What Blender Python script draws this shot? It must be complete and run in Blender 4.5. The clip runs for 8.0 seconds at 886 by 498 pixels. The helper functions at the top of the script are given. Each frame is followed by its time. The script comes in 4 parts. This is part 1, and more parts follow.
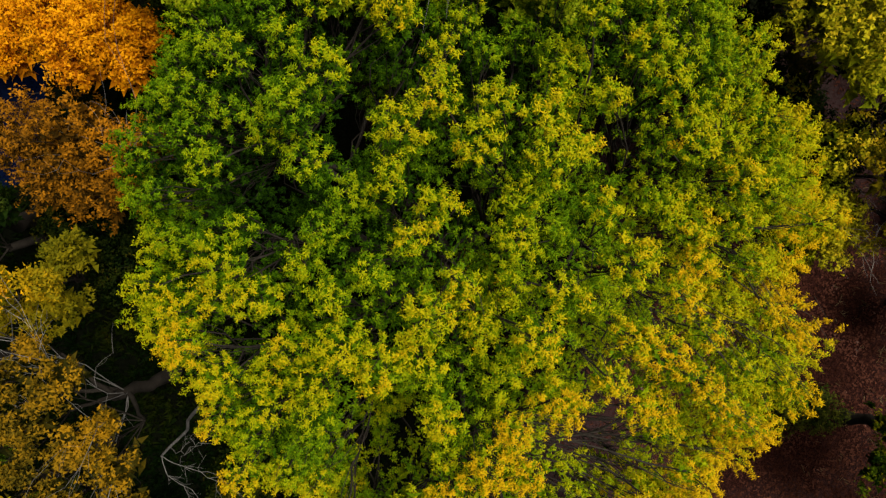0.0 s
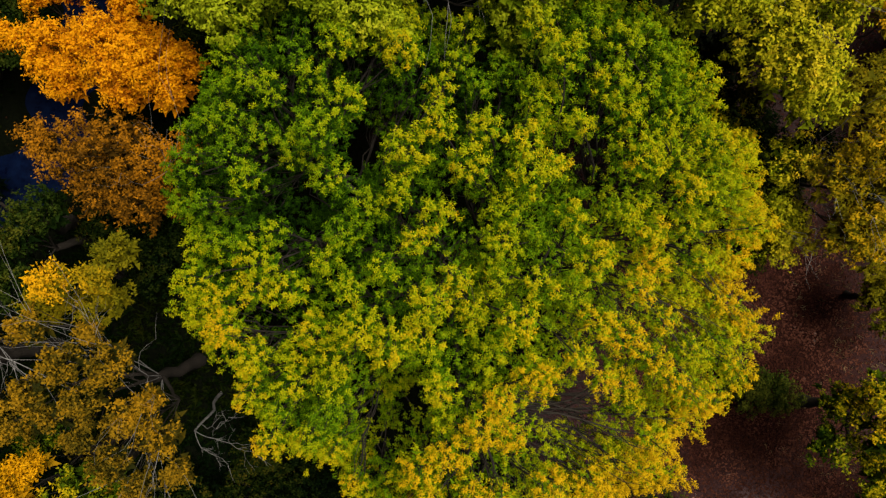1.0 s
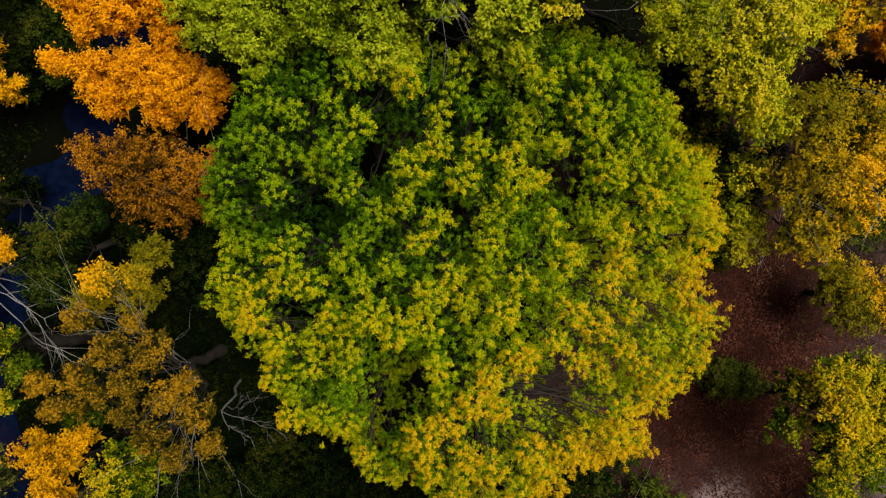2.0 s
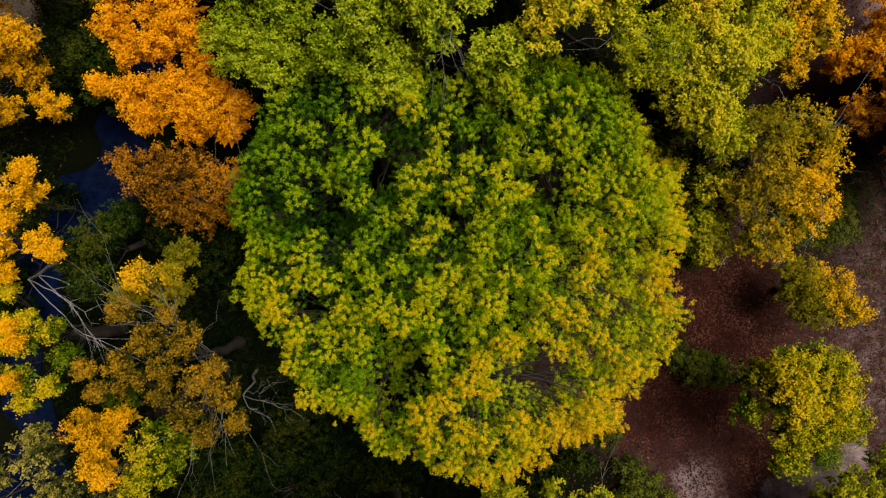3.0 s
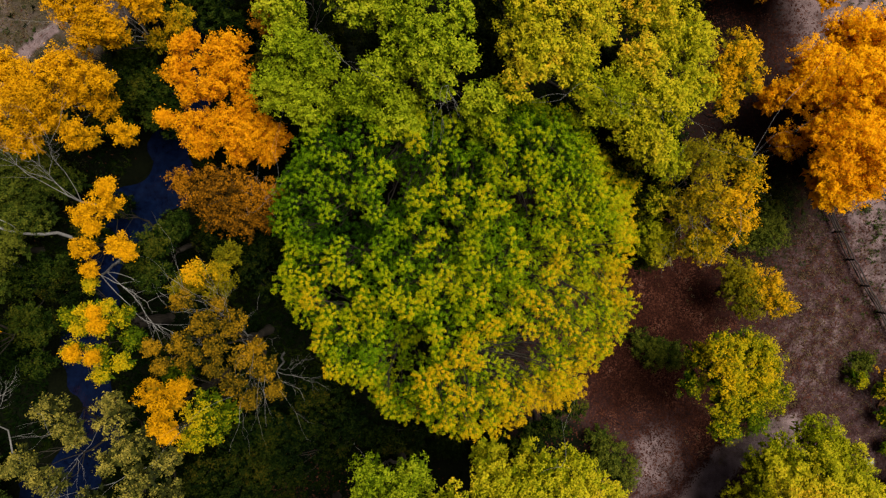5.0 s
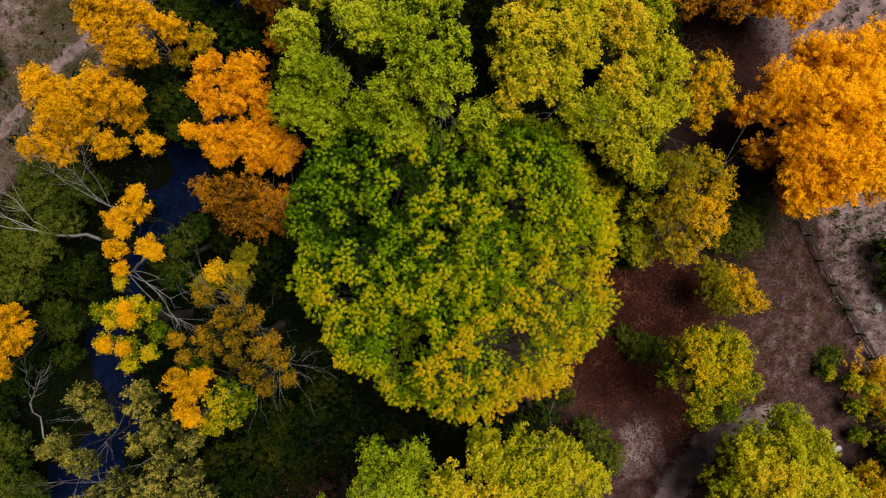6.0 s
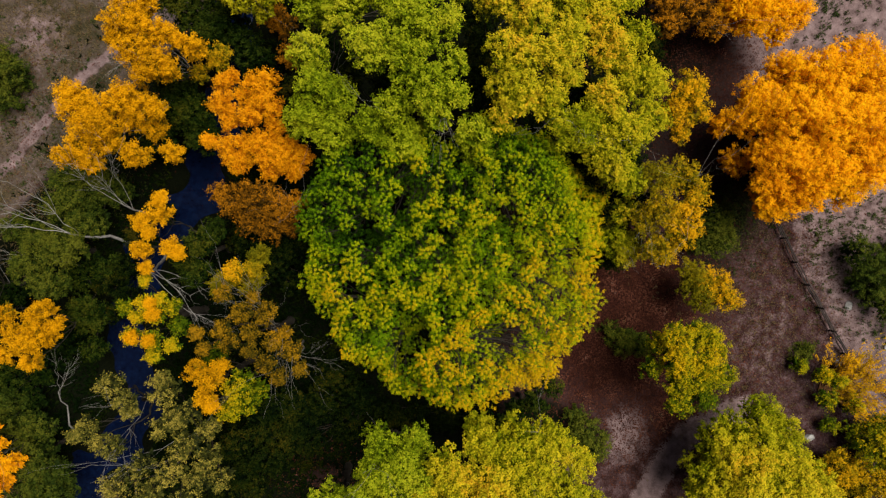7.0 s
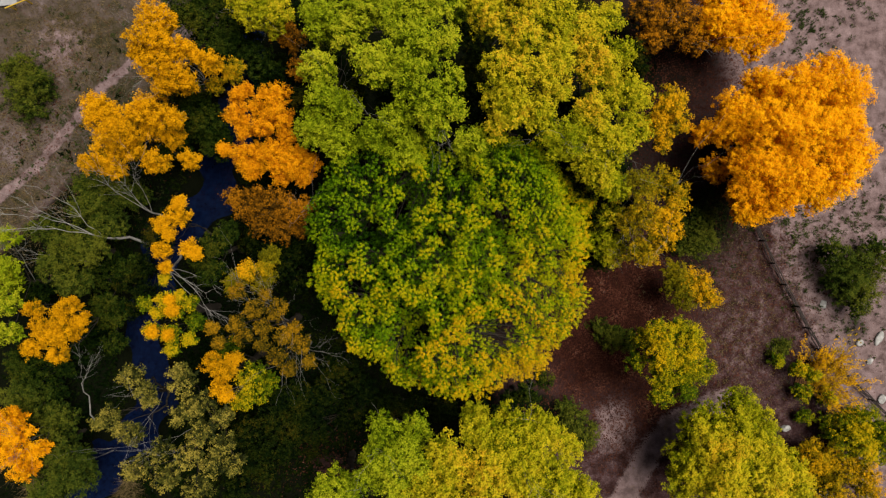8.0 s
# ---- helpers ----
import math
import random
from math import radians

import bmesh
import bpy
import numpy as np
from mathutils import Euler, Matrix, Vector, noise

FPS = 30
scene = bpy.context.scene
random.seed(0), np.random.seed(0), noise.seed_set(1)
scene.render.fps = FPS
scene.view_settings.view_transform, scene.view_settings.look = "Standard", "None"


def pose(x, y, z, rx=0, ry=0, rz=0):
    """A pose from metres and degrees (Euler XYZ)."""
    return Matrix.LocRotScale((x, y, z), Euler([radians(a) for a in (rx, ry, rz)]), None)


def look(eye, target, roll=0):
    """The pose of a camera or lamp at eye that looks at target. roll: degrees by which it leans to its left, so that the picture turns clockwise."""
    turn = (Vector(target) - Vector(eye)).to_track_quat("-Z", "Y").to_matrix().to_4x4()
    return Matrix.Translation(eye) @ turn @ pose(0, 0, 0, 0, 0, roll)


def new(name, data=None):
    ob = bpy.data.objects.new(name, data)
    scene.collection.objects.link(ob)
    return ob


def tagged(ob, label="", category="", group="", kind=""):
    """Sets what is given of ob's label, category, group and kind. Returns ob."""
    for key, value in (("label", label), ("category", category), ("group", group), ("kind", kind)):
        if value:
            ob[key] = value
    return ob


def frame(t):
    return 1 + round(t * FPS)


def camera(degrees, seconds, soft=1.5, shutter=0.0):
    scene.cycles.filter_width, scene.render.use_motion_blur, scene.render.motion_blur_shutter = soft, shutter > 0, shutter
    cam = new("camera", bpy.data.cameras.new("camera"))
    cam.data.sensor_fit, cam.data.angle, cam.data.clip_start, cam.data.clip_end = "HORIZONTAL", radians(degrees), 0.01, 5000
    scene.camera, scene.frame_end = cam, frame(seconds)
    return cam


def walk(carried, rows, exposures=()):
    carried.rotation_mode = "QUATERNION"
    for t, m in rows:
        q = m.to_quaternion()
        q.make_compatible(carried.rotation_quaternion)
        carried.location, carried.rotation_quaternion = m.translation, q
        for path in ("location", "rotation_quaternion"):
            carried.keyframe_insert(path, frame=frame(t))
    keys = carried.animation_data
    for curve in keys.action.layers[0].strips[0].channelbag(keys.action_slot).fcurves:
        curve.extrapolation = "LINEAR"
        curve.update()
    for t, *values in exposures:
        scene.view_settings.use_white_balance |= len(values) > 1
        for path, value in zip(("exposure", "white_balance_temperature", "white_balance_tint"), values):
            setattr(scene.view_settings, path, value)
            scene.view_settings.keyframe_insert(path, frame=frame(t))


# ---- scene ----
cam = camera(66.0, 8.0, soft=1.3)
SCALE = 0.85
# seconds, x, y, z, then small turns about x, y and the vertical
ROWS = [
    (0.0, 0.038, -0.096, 41.455, -0.036, 0.018, 1.456),
    (1.0, 0.079, -0.126, 46.024, 0.039, -0.023, 1.487),
    (2.0, 0.147, -0.107, 50.734, 0.090, -0.023, 1.554),
    (3.0, 0.235, -0.052, 55.591, 0.122, 0.006, 1.649),
    (4.0, 0.337, 0.030, 60.575, 0.142, 0.050, 1.764),
    (5.0, 0.448, 0.126, 65.639, 0.156, 0.095, 1.893),
    (6.0, 0.562, 0.227, 70.710, 0.169, 0.129, 2.029),
    (7.0, 0.672, 0.320, 75.686, 0.189, 0.137, 2.164),
    (8.0, 0.772, 0.394, 80.441, 0.220, 0.105, 2.292),
]
walk(cam, [(t, pose(SCALE * x, SCALE * y, SCALE * z, rx, ry, rz)) for t, x, y, z, rx, ry, rz in ROWS],
     exposures=[(0.0, 0.74), (3.0, 0.82), (8.0, 0.8)])

# ---- light: soft late-afternoon overcast, brighter from the east ----
SUN_ELEVATION, SUN_AZIMUTH = 70.0, 62.0
world = bpy.data.worlds.new("sky")
scene.world = world
world.use_nodes = True
sky = world.node_tree.nodes.new("ShaderNodeTexSky")
sky.sky_type, sky.sun_disc = "NISHITA", False
sky.sun_elevation, sky.sun_rotation = radians(SUN_ELEVATION), radians(SUN_AZIMUTH)
sky.air_density, sky.dust_density, sky.ozone_density = 0.6, 6.0, 0.2
world.node_tree.links.new(sky.outputs[0], world.node_tree.nodes["Background"].inputs[0])
world.node_tree.nodes["Background"].inputs[1].default_value = 0.018
sun = new("sun", bpy.data.lights.new("sun", "SUN"))
sun.data.energy, sun.data.angle, sun.data.color = 4.6, radians(38), (1.0, 0.95, 0.82)
sun_from = Vector((math.sin(radians(SUN_AZIMUTH)) * math.cos(radians(SUN_ELEVATION)),
                   math.cos(radians(SUN_AZIMUTH)) * math.cos(radians(SUN_ELEVATION)), math.sin(radians(SUN_ELEVATION))))
sun.matrix_world = look(sun_from * 200, (0, 0, 0))


# ---- materials ----
def material(name):
    m = bpy.data.materials.new(name)
    m.use_nodes = True
    return m, m.node_tree.nodes, m.node_tree.links, m.node_tree.nodes["Principled BSDF"]


def node(nodes, kind, **inputs):
    n = nodes.new(kind)
    for key, value in inputs.items():
        n.inputs[key].default_value = value
    return n


def maths(nodes, links, op, a, b, c=None):
    n = nodes.new("ShaderNodeMath")
    n.operation = op
    for i, v in enumerate((a, b, c)):
        if v is None:
            continue
        if isinstance(v, (int, float)):
            n.inputs[i].default_value = v
        else:
            links.new(v, n.inputs[i])
    return n.outputs[0]


def ramp(nodes, links, fac, stops):
    r = nodes.new("ShaderNodeValToRGB")
    while len(r.color_ramp.elements) < len(stops):
        r.color_ramp.elements.new(0.5)
    for e, (p, c) in zip(r.color_ramp.elements, stops):
        e.position, e.color = p, (*c, 1)
    links.new(fac, r.inputs[0])
    return r.outputs[0]


def mix(nodes, links, fac, a, b):
    n = nodes.new("ShaderNodeMix")
    n.data_type = "RGBA"
    for sock, v in ((n.inputs[0], fac), (n.inputs[6], a), (n.inputs[7], b)):
        if isinstance(v, (int, float)):
            sock.default_value = v
        elif isinstance(v, tuple):
            sock.default_value = (*v, 1)
        else:
            links.new(v, sock)
    return n.outputs[2]


def noise_at(nodes, links, scale, detail=3.0, rough=0.55, vector=None):
    n = node(nodes, "ShaderNodeTexNoise", Scale=scale, Detail=detail, Roughness=rough)
    if vector is None:
        vector = nodes.new("ShaderNodeNewGeometry").outputs["Position"]
    links.new(vector, n.inputs["Vector"])
    return n.outputs["Fac"]


def leaf_material(name, stops, scale=0.55, lean=(0, 0, 0), shift=0.0, thin=0.14):
    """Leaves whose colour wanders from bough to bough, from tuft to tuft and from leaf to leaf."""
    m, nodes, links, bsdf = material(name)
    geo = nodes.new("ShaderNodeNewGeometry")
    big = noise_at(nodes, links, scale * 0.35, 2.0)
    small = noise_at(nodes, links, scale * 3.0, 2.0)
    fac = maths(nodes, links, "MULTIPLY_ADD", big, 1.2, shift - 0.6)
    fac = maths(nodes, links, "MULTIPLY_ADD", small, 0.5, maths(nodes, links, "ADD", fac, 0.125))
    fac = maths(nodes, links, "MULTIPLY_ADD", geo.outputs["Random Per Island"], 0.2, maths(nodes, links, "ADD", fac, 0.05))
    # tips yellow first; low values also paint a clump's inner shade as near-black leaves
    age_shade = nodes.new("ShaderNodeAttribute")
    age_shade.attribute_name = "leaf_age_shade"
    fac = maths(nodes, links, "MULTIPLY_ADD", age_shade.outputs["Fac"], 0.6, maths(nodes, links, "ADD", fac, -0.295))
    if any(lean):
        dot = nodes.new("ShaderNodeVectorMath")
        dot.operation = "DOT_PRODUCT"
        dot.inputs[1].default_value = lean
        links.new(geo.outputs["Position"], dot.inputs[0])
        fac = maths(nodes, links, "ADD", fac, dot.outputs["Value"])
    colour = ramp(nodes, links, fac, stops)
    links.new(colour, bsdf.inputs["Base Color"])
    bsdf.inputs["Roughness"].default_value = 0.7
    bsdf.inputs["Specular IOR Level"].default_value = 0.02
    back = nodes.new("ShaderNodeBsdfTranslucent")
    links.new(colour, back.inputs["Color"])
    both = nodes.new("ShaderNodeMixShader")
    both.inputs[0].default_value = thin
    links.new(bsdf.outputs[0], both.inputs[1])
    links.new(back.outputs[0], both.inputs[2])
    links.new(both.outputs[0], nodes["Material Output"].inputs["Surface"])
    return m


LEAF = {
    # the lowest stops put the shade of the crown's gaps into the leaf colour
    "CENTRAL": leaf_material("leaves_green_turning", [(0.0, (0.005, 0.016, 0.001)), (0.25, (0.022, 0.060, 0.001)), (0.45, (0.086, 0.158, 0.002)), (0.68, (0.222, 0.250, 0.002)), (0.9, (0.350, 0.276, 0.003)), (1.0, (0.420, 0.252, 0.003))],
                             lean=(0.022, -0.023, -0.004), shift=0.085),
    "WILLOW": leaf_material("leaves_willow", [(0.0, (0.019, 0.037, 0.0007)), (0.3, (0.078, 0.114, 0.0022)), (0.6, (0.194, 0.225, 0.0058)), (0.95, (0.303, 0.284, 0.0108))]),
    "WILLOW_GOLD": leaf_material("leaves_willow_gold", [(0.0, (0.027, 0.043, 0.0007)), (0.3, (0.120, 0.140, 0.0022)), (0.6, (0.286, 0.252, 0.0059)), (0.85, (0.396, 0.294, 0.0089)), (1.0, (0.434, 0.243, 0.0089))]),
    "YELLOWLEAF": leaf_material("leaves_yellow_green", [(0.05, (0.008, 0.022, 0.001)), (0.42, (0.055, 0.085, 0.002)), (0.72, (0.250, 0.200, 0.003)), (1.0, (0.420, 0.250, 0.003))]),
    # understory dark green: deep shade is put into this leaf colour
    "GREEN": leaf_material("leaves_shaded_green", [(0.2, (0.0008, 0.0026, 0.0007)), (0.55, (0.0024, 0.0068, 0.0007)), (0.85, (0.0128, 0.0179, 0.0014)), (1.0, (0.0336, 0.0263, 0.0021))], scale=0.8),
    "OLIVE": leaf_material("leaves_olive", [(0.1, (0.0074, 0.0142, 0.0023)), (0.5, (0.0277, 0.0420, 0.0045)), (0.9, (0.0738, 0.0774, 0.0075))]),
    # understory moss green, likewise lowered to hold the shade it stands in
    "MOSS": leaf_material("leaves_shaded_moss", [(0.1, (0.0010, 0.0035, 0.0010)), (0.42, (0.0050, 0.0127, 0.0010)), (0.72, (0.0208, 0.0312, 0.0030)), (1.0, (0.0546, 0.0520, 0.0040))], scale=0.8),
    "SAGE": leaf_material("leaves_sage", [(0.1, (0.0096, 0.0128, 0.0040)), (0.5, (0.0640, 0.0640, 0.0100)), (0.85, (0.2320, 0.1800, 0.0300))], scale=0.9),
    "GOLD": leaf_material("leaves_gold", [(0.0, (0.090, 0.070, 0.003)), (0.3, (0.390, 0.180, 0.002)), (0.9, (0.620, 0.300, 0.003))], thin=0.32),
    "ORANGE": leaf_material("leaves_orange", [(0.0, (0.400, 0.130, 0.002)), (0.35, (0.660, 0.270, 0.003)), (0.85, (0.780, 0.390, 0.004))], thin=0.38),
    "FLAME": leaf_material("leaves_flame_orange", [(0.0, (0.300, 0.085, 0.003)), (0.35, (0.520, 0.185, 0.003)), (0.85, (0.680, 0.300, 0.004))], thin=0.38),
    "AMBER": leaf_material("leaves_amber", [(0.0, (0.030, 0.040, 0.002)), (0.35, (0.140, 0.112, 0.003)), (0.65, (0.310, 0.180, 0.003)), (0.95, (0.480, 0.230, 0.003))]),
    "RUST": leaf_material("leaves_rust", [(0.1, (0.0263, 0.0150, 0.0023)), (0.45, (0.1200, 0.0488, 0.0030)), (0.85, (0.2850, 0.1087, 0.0037))]),
    "TAN": leaf_material("leaves_tan", [(0.1, (0.0125, 0.0133, 0.0020)), (0.45, (0.0665, 0.0456, 0.0030)), (0.8, (0.2033, 0.1067, 0.0040)), (1.0, (0.2659, 0.1288, 0.0040))]),
}


def bark_material(name, dark, light):
    m, nodes, links, bsdf = material(name)
    streak = noise_at(nodes, links, 9.0, 5.0, 0.65)
    blotch = noise_at(nodes, links, 1.3, 2.0)
    fac = maths(nodes, links, "MULTIPLY_ADD", blotch, 0.6, maths(nodes, links, "MULTIPLY", streak, 0.5))
    links.new(ramp(nodes, links, fac, [(0.3, dark), (0.75, light)]), bsdf.inputs["Base Color"])
    bump = node(nodes, "ShaderNodeBump", Strength=0.5, Distance=0.02)
    links.new(streak, bump.inputs["Height"])
    links.new(bump.outputs[0], bsdf.inputs["Normal"])
    bsdf.inputs["Roughness"].default_value = 0.9
    bsdf.inputs["Specular IOR Level"].default_value = 0.1
    return m


BARK = bark_material("bark_grey_brown", (0.008, 0.0065, 0.005), (0.034, 0.028, 0.023))
DEADWOOD = bark_material("bare_grey_wood", (0.085, 0.080, 0.078), (0.260, 0.245, 0.240))
RED_STEM = bark_material("orange_brown_stems", (0.110, 0.050, 0.020), (0.240, 0.120, 0.050))
FENCE_WOOD = bark_material("weathered_fence_wood", (0.011, 0.009, 0.009), (0.043, 0.034, 0.033))


def stone_material():
    m, nodes, links, bsdf = material("pale_stone")
    fac = noise_at(nodes, links, 2.2, 6.0, 0.6)
    links.new(ramp(nodes, links, fac, [(0.3, (0.110, 0.106, 0.104)), (0.7, (0.30, 0.29, 0.295))]), bsdf.inputs["Base Color"])
    bump = node(nodes, "ShaderNodeBump", Strength=0.6, Distance=0.05)
    links.new(fac, bump.inputs["Height"])
    links.new(bump.outputs[0], bsdf.inputs["Normal"])
    bsdf.inputs["Roughness"].default_value = 0.85
    return m


def ground_material():
    """Soil under four covers (litter, green growth near black with painted shade, sand, dry grass), whose shares are
    stored on the ground's corners.
    """
    m, nodes, links, bsdf = material("woodland_soil")
    att = nodes.new("ShaderNodeAttribute")
    att.attribute_name = "cover"
    parts = nodes.new("ShaderNodeSeparateColor")
    links.new(att.outputs["Color"], parts.inputs[0])
    fine = noise_at(nodes, links, 7.0, 6.0, 0.7)
    mid = noise_at(nodes, links, 0.9, 5.0, 0.6)
    wide = noise_at(nodes, links, 0.16, 3.0, 0.5)
    speck = noise_at(nodes, links, 22.0, 2.0, 0.6)

    def share(sock, wobble=0.9):
        a = maths(nodes, links, "MULTIPLY_ADD", mid, wobble, -0.5 * wobble)
        b = maths(nodes, links, "MULTIPLY_ADD", fine, 0.6, -0.3)
        s = maths(nodes, links, "ADD", maths(nodes, links, "ADD", a, b), sock)
        r = nodes.new("ShaderNodeMapRange")
        r.inputs["From Min"].default_value, r.inputs["From Max"].default_value = 0.3, 0.7
        links.new(s, r.inputs["Value"])
        return r.outputs[0]

    soil = ramp(nodes, links, maths(nodes, links, "MULTIPLY_ADD", mid, 0.5, maths(nodes, links, "MULTIPLY", fine, 0.5)),
                [(0.34, (0.006, 0.003, 0.003)), (0.46, (0.023, 0.011, 0.0105)), (0.56, (0.050, 0.029, 0.031)), (0.70, (0.120, 0.076, 0.086))])
    litter = ramp(nodes, links, maths(nodes, links, "MULTIPLY_ADD", speck, 0.6, maths(nodes, links, "MULTIPLY", fine, 0.4)),
                  [(0.34, (0.002, 0.001, 0.001)), (0.5, (0.012, 0.004, 0.003)), (0.66, (0.050, 0.016, 0.012))])
    # near-black green: growth with the tree shade put into its colour
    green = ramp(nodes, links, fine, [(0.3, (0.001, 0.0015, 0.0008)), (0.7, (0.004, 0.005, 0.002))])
    sand = ramp(nodes, links, maths(nodes, links, "MULTIPLY_ADD", mid, 0.6, maths(nodes, links, "MULTIPLY", speck, 0.4)),
                [(0.36, (0.045, 0.030, 0.028)), (0.5, (0.110, 0.076, 0.078)), (0.66, (0.190, 0.136, 0.142))])
    dry = ramp(nodes, links, maths(nodes, links, "MULTIPLY_ADD", wide, 0.45, maths(nodes, links, "MULTIPLY_ADD", mid, 0.3, maths(nodes, links, "MULTIPLY", fine, 0.25))),
               [(0.36, (0.008, 0.011, 0.004)), (0.45, (0.033, 0.026, 0.015)), (0.54, (0.064, 0.047, 0.042)), (0.64, (0.130, 0.100, 0.106))])
    c = mix(nodes, links, share(att.outputs["Alpha"]), soil, dry)
    c = mix(nodes, links, share(parts.outputs["Blue"]), c, sand)
    c = mix(nodes, links, share(parts.outputs["Red"]), c, litter)
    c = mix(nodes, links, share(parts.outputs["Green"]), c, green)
    links.new(c, bsdf.inputs["Base Color"])
    bump = node(nodes, "ShaderNodeBump", Strength=0.7, Distance=0.08)
    links.new(maths(nodes, links, "ADD", fine, speck), bump.inputs["Height"])
    links.new(bump.outputs[0], bsdf.inputs["Normal"])
    bsdf.inputs["Roughness"].default_value = 0.95
    bsdf.inputs["Specular IOR Level"].default_value = 0.02
    return m


def water_material():
    m, nodes, links, bsdf = material("creek_water")
    wave = noise_at(nodes, links, 2.5, 3.0, 0.5)
    links.new(ramp(nodes, links, wave, [(0.3, (0.001, 0.002, 0.009)), (0.7, (0.002, 0.005, 0.019))]), bsdf.inputs["Base Color"])
    bump = node(nodes, "ShaderNodeBump", Strength=0.05, Distance=0.03)
    links.new(wave, bump.inputs["Height"])
    links.new(bump.outputs[0], bsdf.inputs["Normal"])
    bsdf.inputs["Roughness"].default_value = 0.07
    bsdf.inputs["IOR"].default_value = 1.33
    bsdf.inputs["Specular IOR Level"].default_value = 0.3
    return m


def plain_material(name, a, b, scale, rough=0.7):
    m, nodes, links, bsdf = material(name)
    links.new(ramp(nodes, links, noise_at(nodes, links, scale, 5.0, 0.6), [(0.3, a), (0.7, b)]), bsdf.inputs["Base Color"])
    bsdf.inputs["Roughness"].default_value = rough
    return m


STONE, SOIL, WATER = stone_material(), ground_material(), water_material()
PAVING = plain_material("grey_paving", (0.140, 0.140, 0.150), (0.210, 0.210, 0.220), 3.0, 0.85)
YELLOW_PAINT = plain_material("worn_yellow_paint", (0.275, 0.165, 0.010), (0.375, 0.240, 0.015), 6.0, 0.5)
STRAW = leaf_material("dry_grass_blades", [(0.1, (0.05, 0.0375, 0.015)), (0.6, (0.12, 0.085, 0.04)), (0.95, (0.18, 0.135, 0.075))], scale=1.2)
FALLEN = leaf_material("fallen_leaves", [(0.1, (0.0087, 0.0030, 0.0020)), (0.5, (0.0310, 0.0096, 0.0059)), (0.85, (0.0744, 0.0270, 0.0169)), (0.97, (0.1364, 0.0900, 0.0780))], scale=1.5, thin=0.05)
WEED = leaf_material("weed_leaves", [(0.1, (0.01, 0.02, 0.005)), (0.9, (0.035, 0.045, 0.01))], scale=1.0)


# ---- mesh helpers ----
def quads(name, verts, faces, mat, smooth=True):
    """A mesh object from an array of corners and an array of faces, all with three or all with four sides."""
    verts, faces = np.asarray(verts, np.float32), np.asarray(faces, np.int32)
    me = bpy.data.meshes.new(name)
    me.vertices.add(len(verts))
    me.vertices.foreach_set("co", verts.ravel())
    me.loops.add(faces.size)
    me.loops.foreach_set("vertex_index", faces.ravel())
    me.polygons.add(len(faces))
    me.polygons.foreach_set("loop_start", np.arange(0, faces.size, faces.shape[1], dtype=np.int32))
    me.polygons.foreach_set("use_smooth", np.full(len(faces), smooth))
    me.update(calc_edges=True)
    me.materials.append(mat)
    return new(name, me)


def unit(v):
    return v / np.maximum(np.linalg.norm(v, axis=-1, keepdims=True), 1e-6)


def tube(points, radii, sides=6):
    """Corners and faces of a tapered tube along a line of points."""
    points, radii = np.asarray(points, float), np.asarray(radii, float)
    ahead = unit(np.gradient(points, axis=0))
    side = unit(np.cross(ahead, np.array([0.31, 0.22, 0.93]) + 0.0 * ahead))
    up = np.cross(side, ahead)
    a = np.linspace(0, 2 * math.pi, sides, endpoint=False)
    ring = np.cos(a)[None, :, None] * side[:, None] + np.sin(a)[None, :, None] * up[:, None]
    verts = (points[:, None] + ring * radii[:, None, None]).reshape(-1, 3)
    i, j = np.meshgrid(np.arange(len(points) - 1), np.arange(sides), indexing="ij")
    k = (j + 1) % sides
    faces = np.stack([i * sides + j, i * sides + k, (i + 1) * sides + k, (i + 1) * sides + j], -1).reshape(-1, 4)
    return verts, faces


def joined(pieces):
    verts, faces, n = [], [], 0
    for v, f in pieces:
        verts.append(v)
        faces.append(f + n)
        n += len(v)
    return np.concatenate(verts), np.concatenate(faces)


def bent(rng, a, b, sag=0.12, steps=6):
    """A crooked line from a to b that starts steeply and bows."""
    a, b = np.asarray(a, float), np.asarray(b, float)
    s = np.linspace(0, 1, steps)[:, None]
    line = a + (b - a) * s
    off = rng.normal(0, 1, 3) * np.linalg.norm(b - a) * sag
    off[2] = abs(off[2]) * 0.7
    return line + np.sin(s * math.pi) * off + rng.normal(0, 0.02, (steps, 3)) * np.linalg.norm(b - a) * np.sin(s * math.pi)


def leaf_quads(rng, centres, axes, each, spread, length, width, stem):
    """Narrow pointed leaves, some on each twig tip, that point along the twig and out from it."""
    c, a = np.repeat(centres, each, 0), np.repeat(axes, each, 0)
    m = len(c)
    d = unit(a * 0.45 + rng.normal(0, spread, (m, 3)) * [1, 1, 0.4])
    along = rng.uniform(-0.3, 1, (m, 1))
    base = c + a * along * stem + rng.normal(0, 1, (m, 3)) * stem * 0.16 * (1.25 - along)
    size = length * rng.uniform(0.65, 1.3, (m, 1))
    side = unit(np.cross(d, np.array([0, 0, 1.0]) + rng.normal(0, 0.45, (m, 3))))
    half = side * size * (width / length) * 0.5
    tip = base + d * size
    tip[:, 2] -= size[:, 0] * 0.12
    verts = np.stack([base + half, tip, base - half], 1).reshape(-1, 3)
    return verts, np.arange(m * 3).reshape(-1, 3)


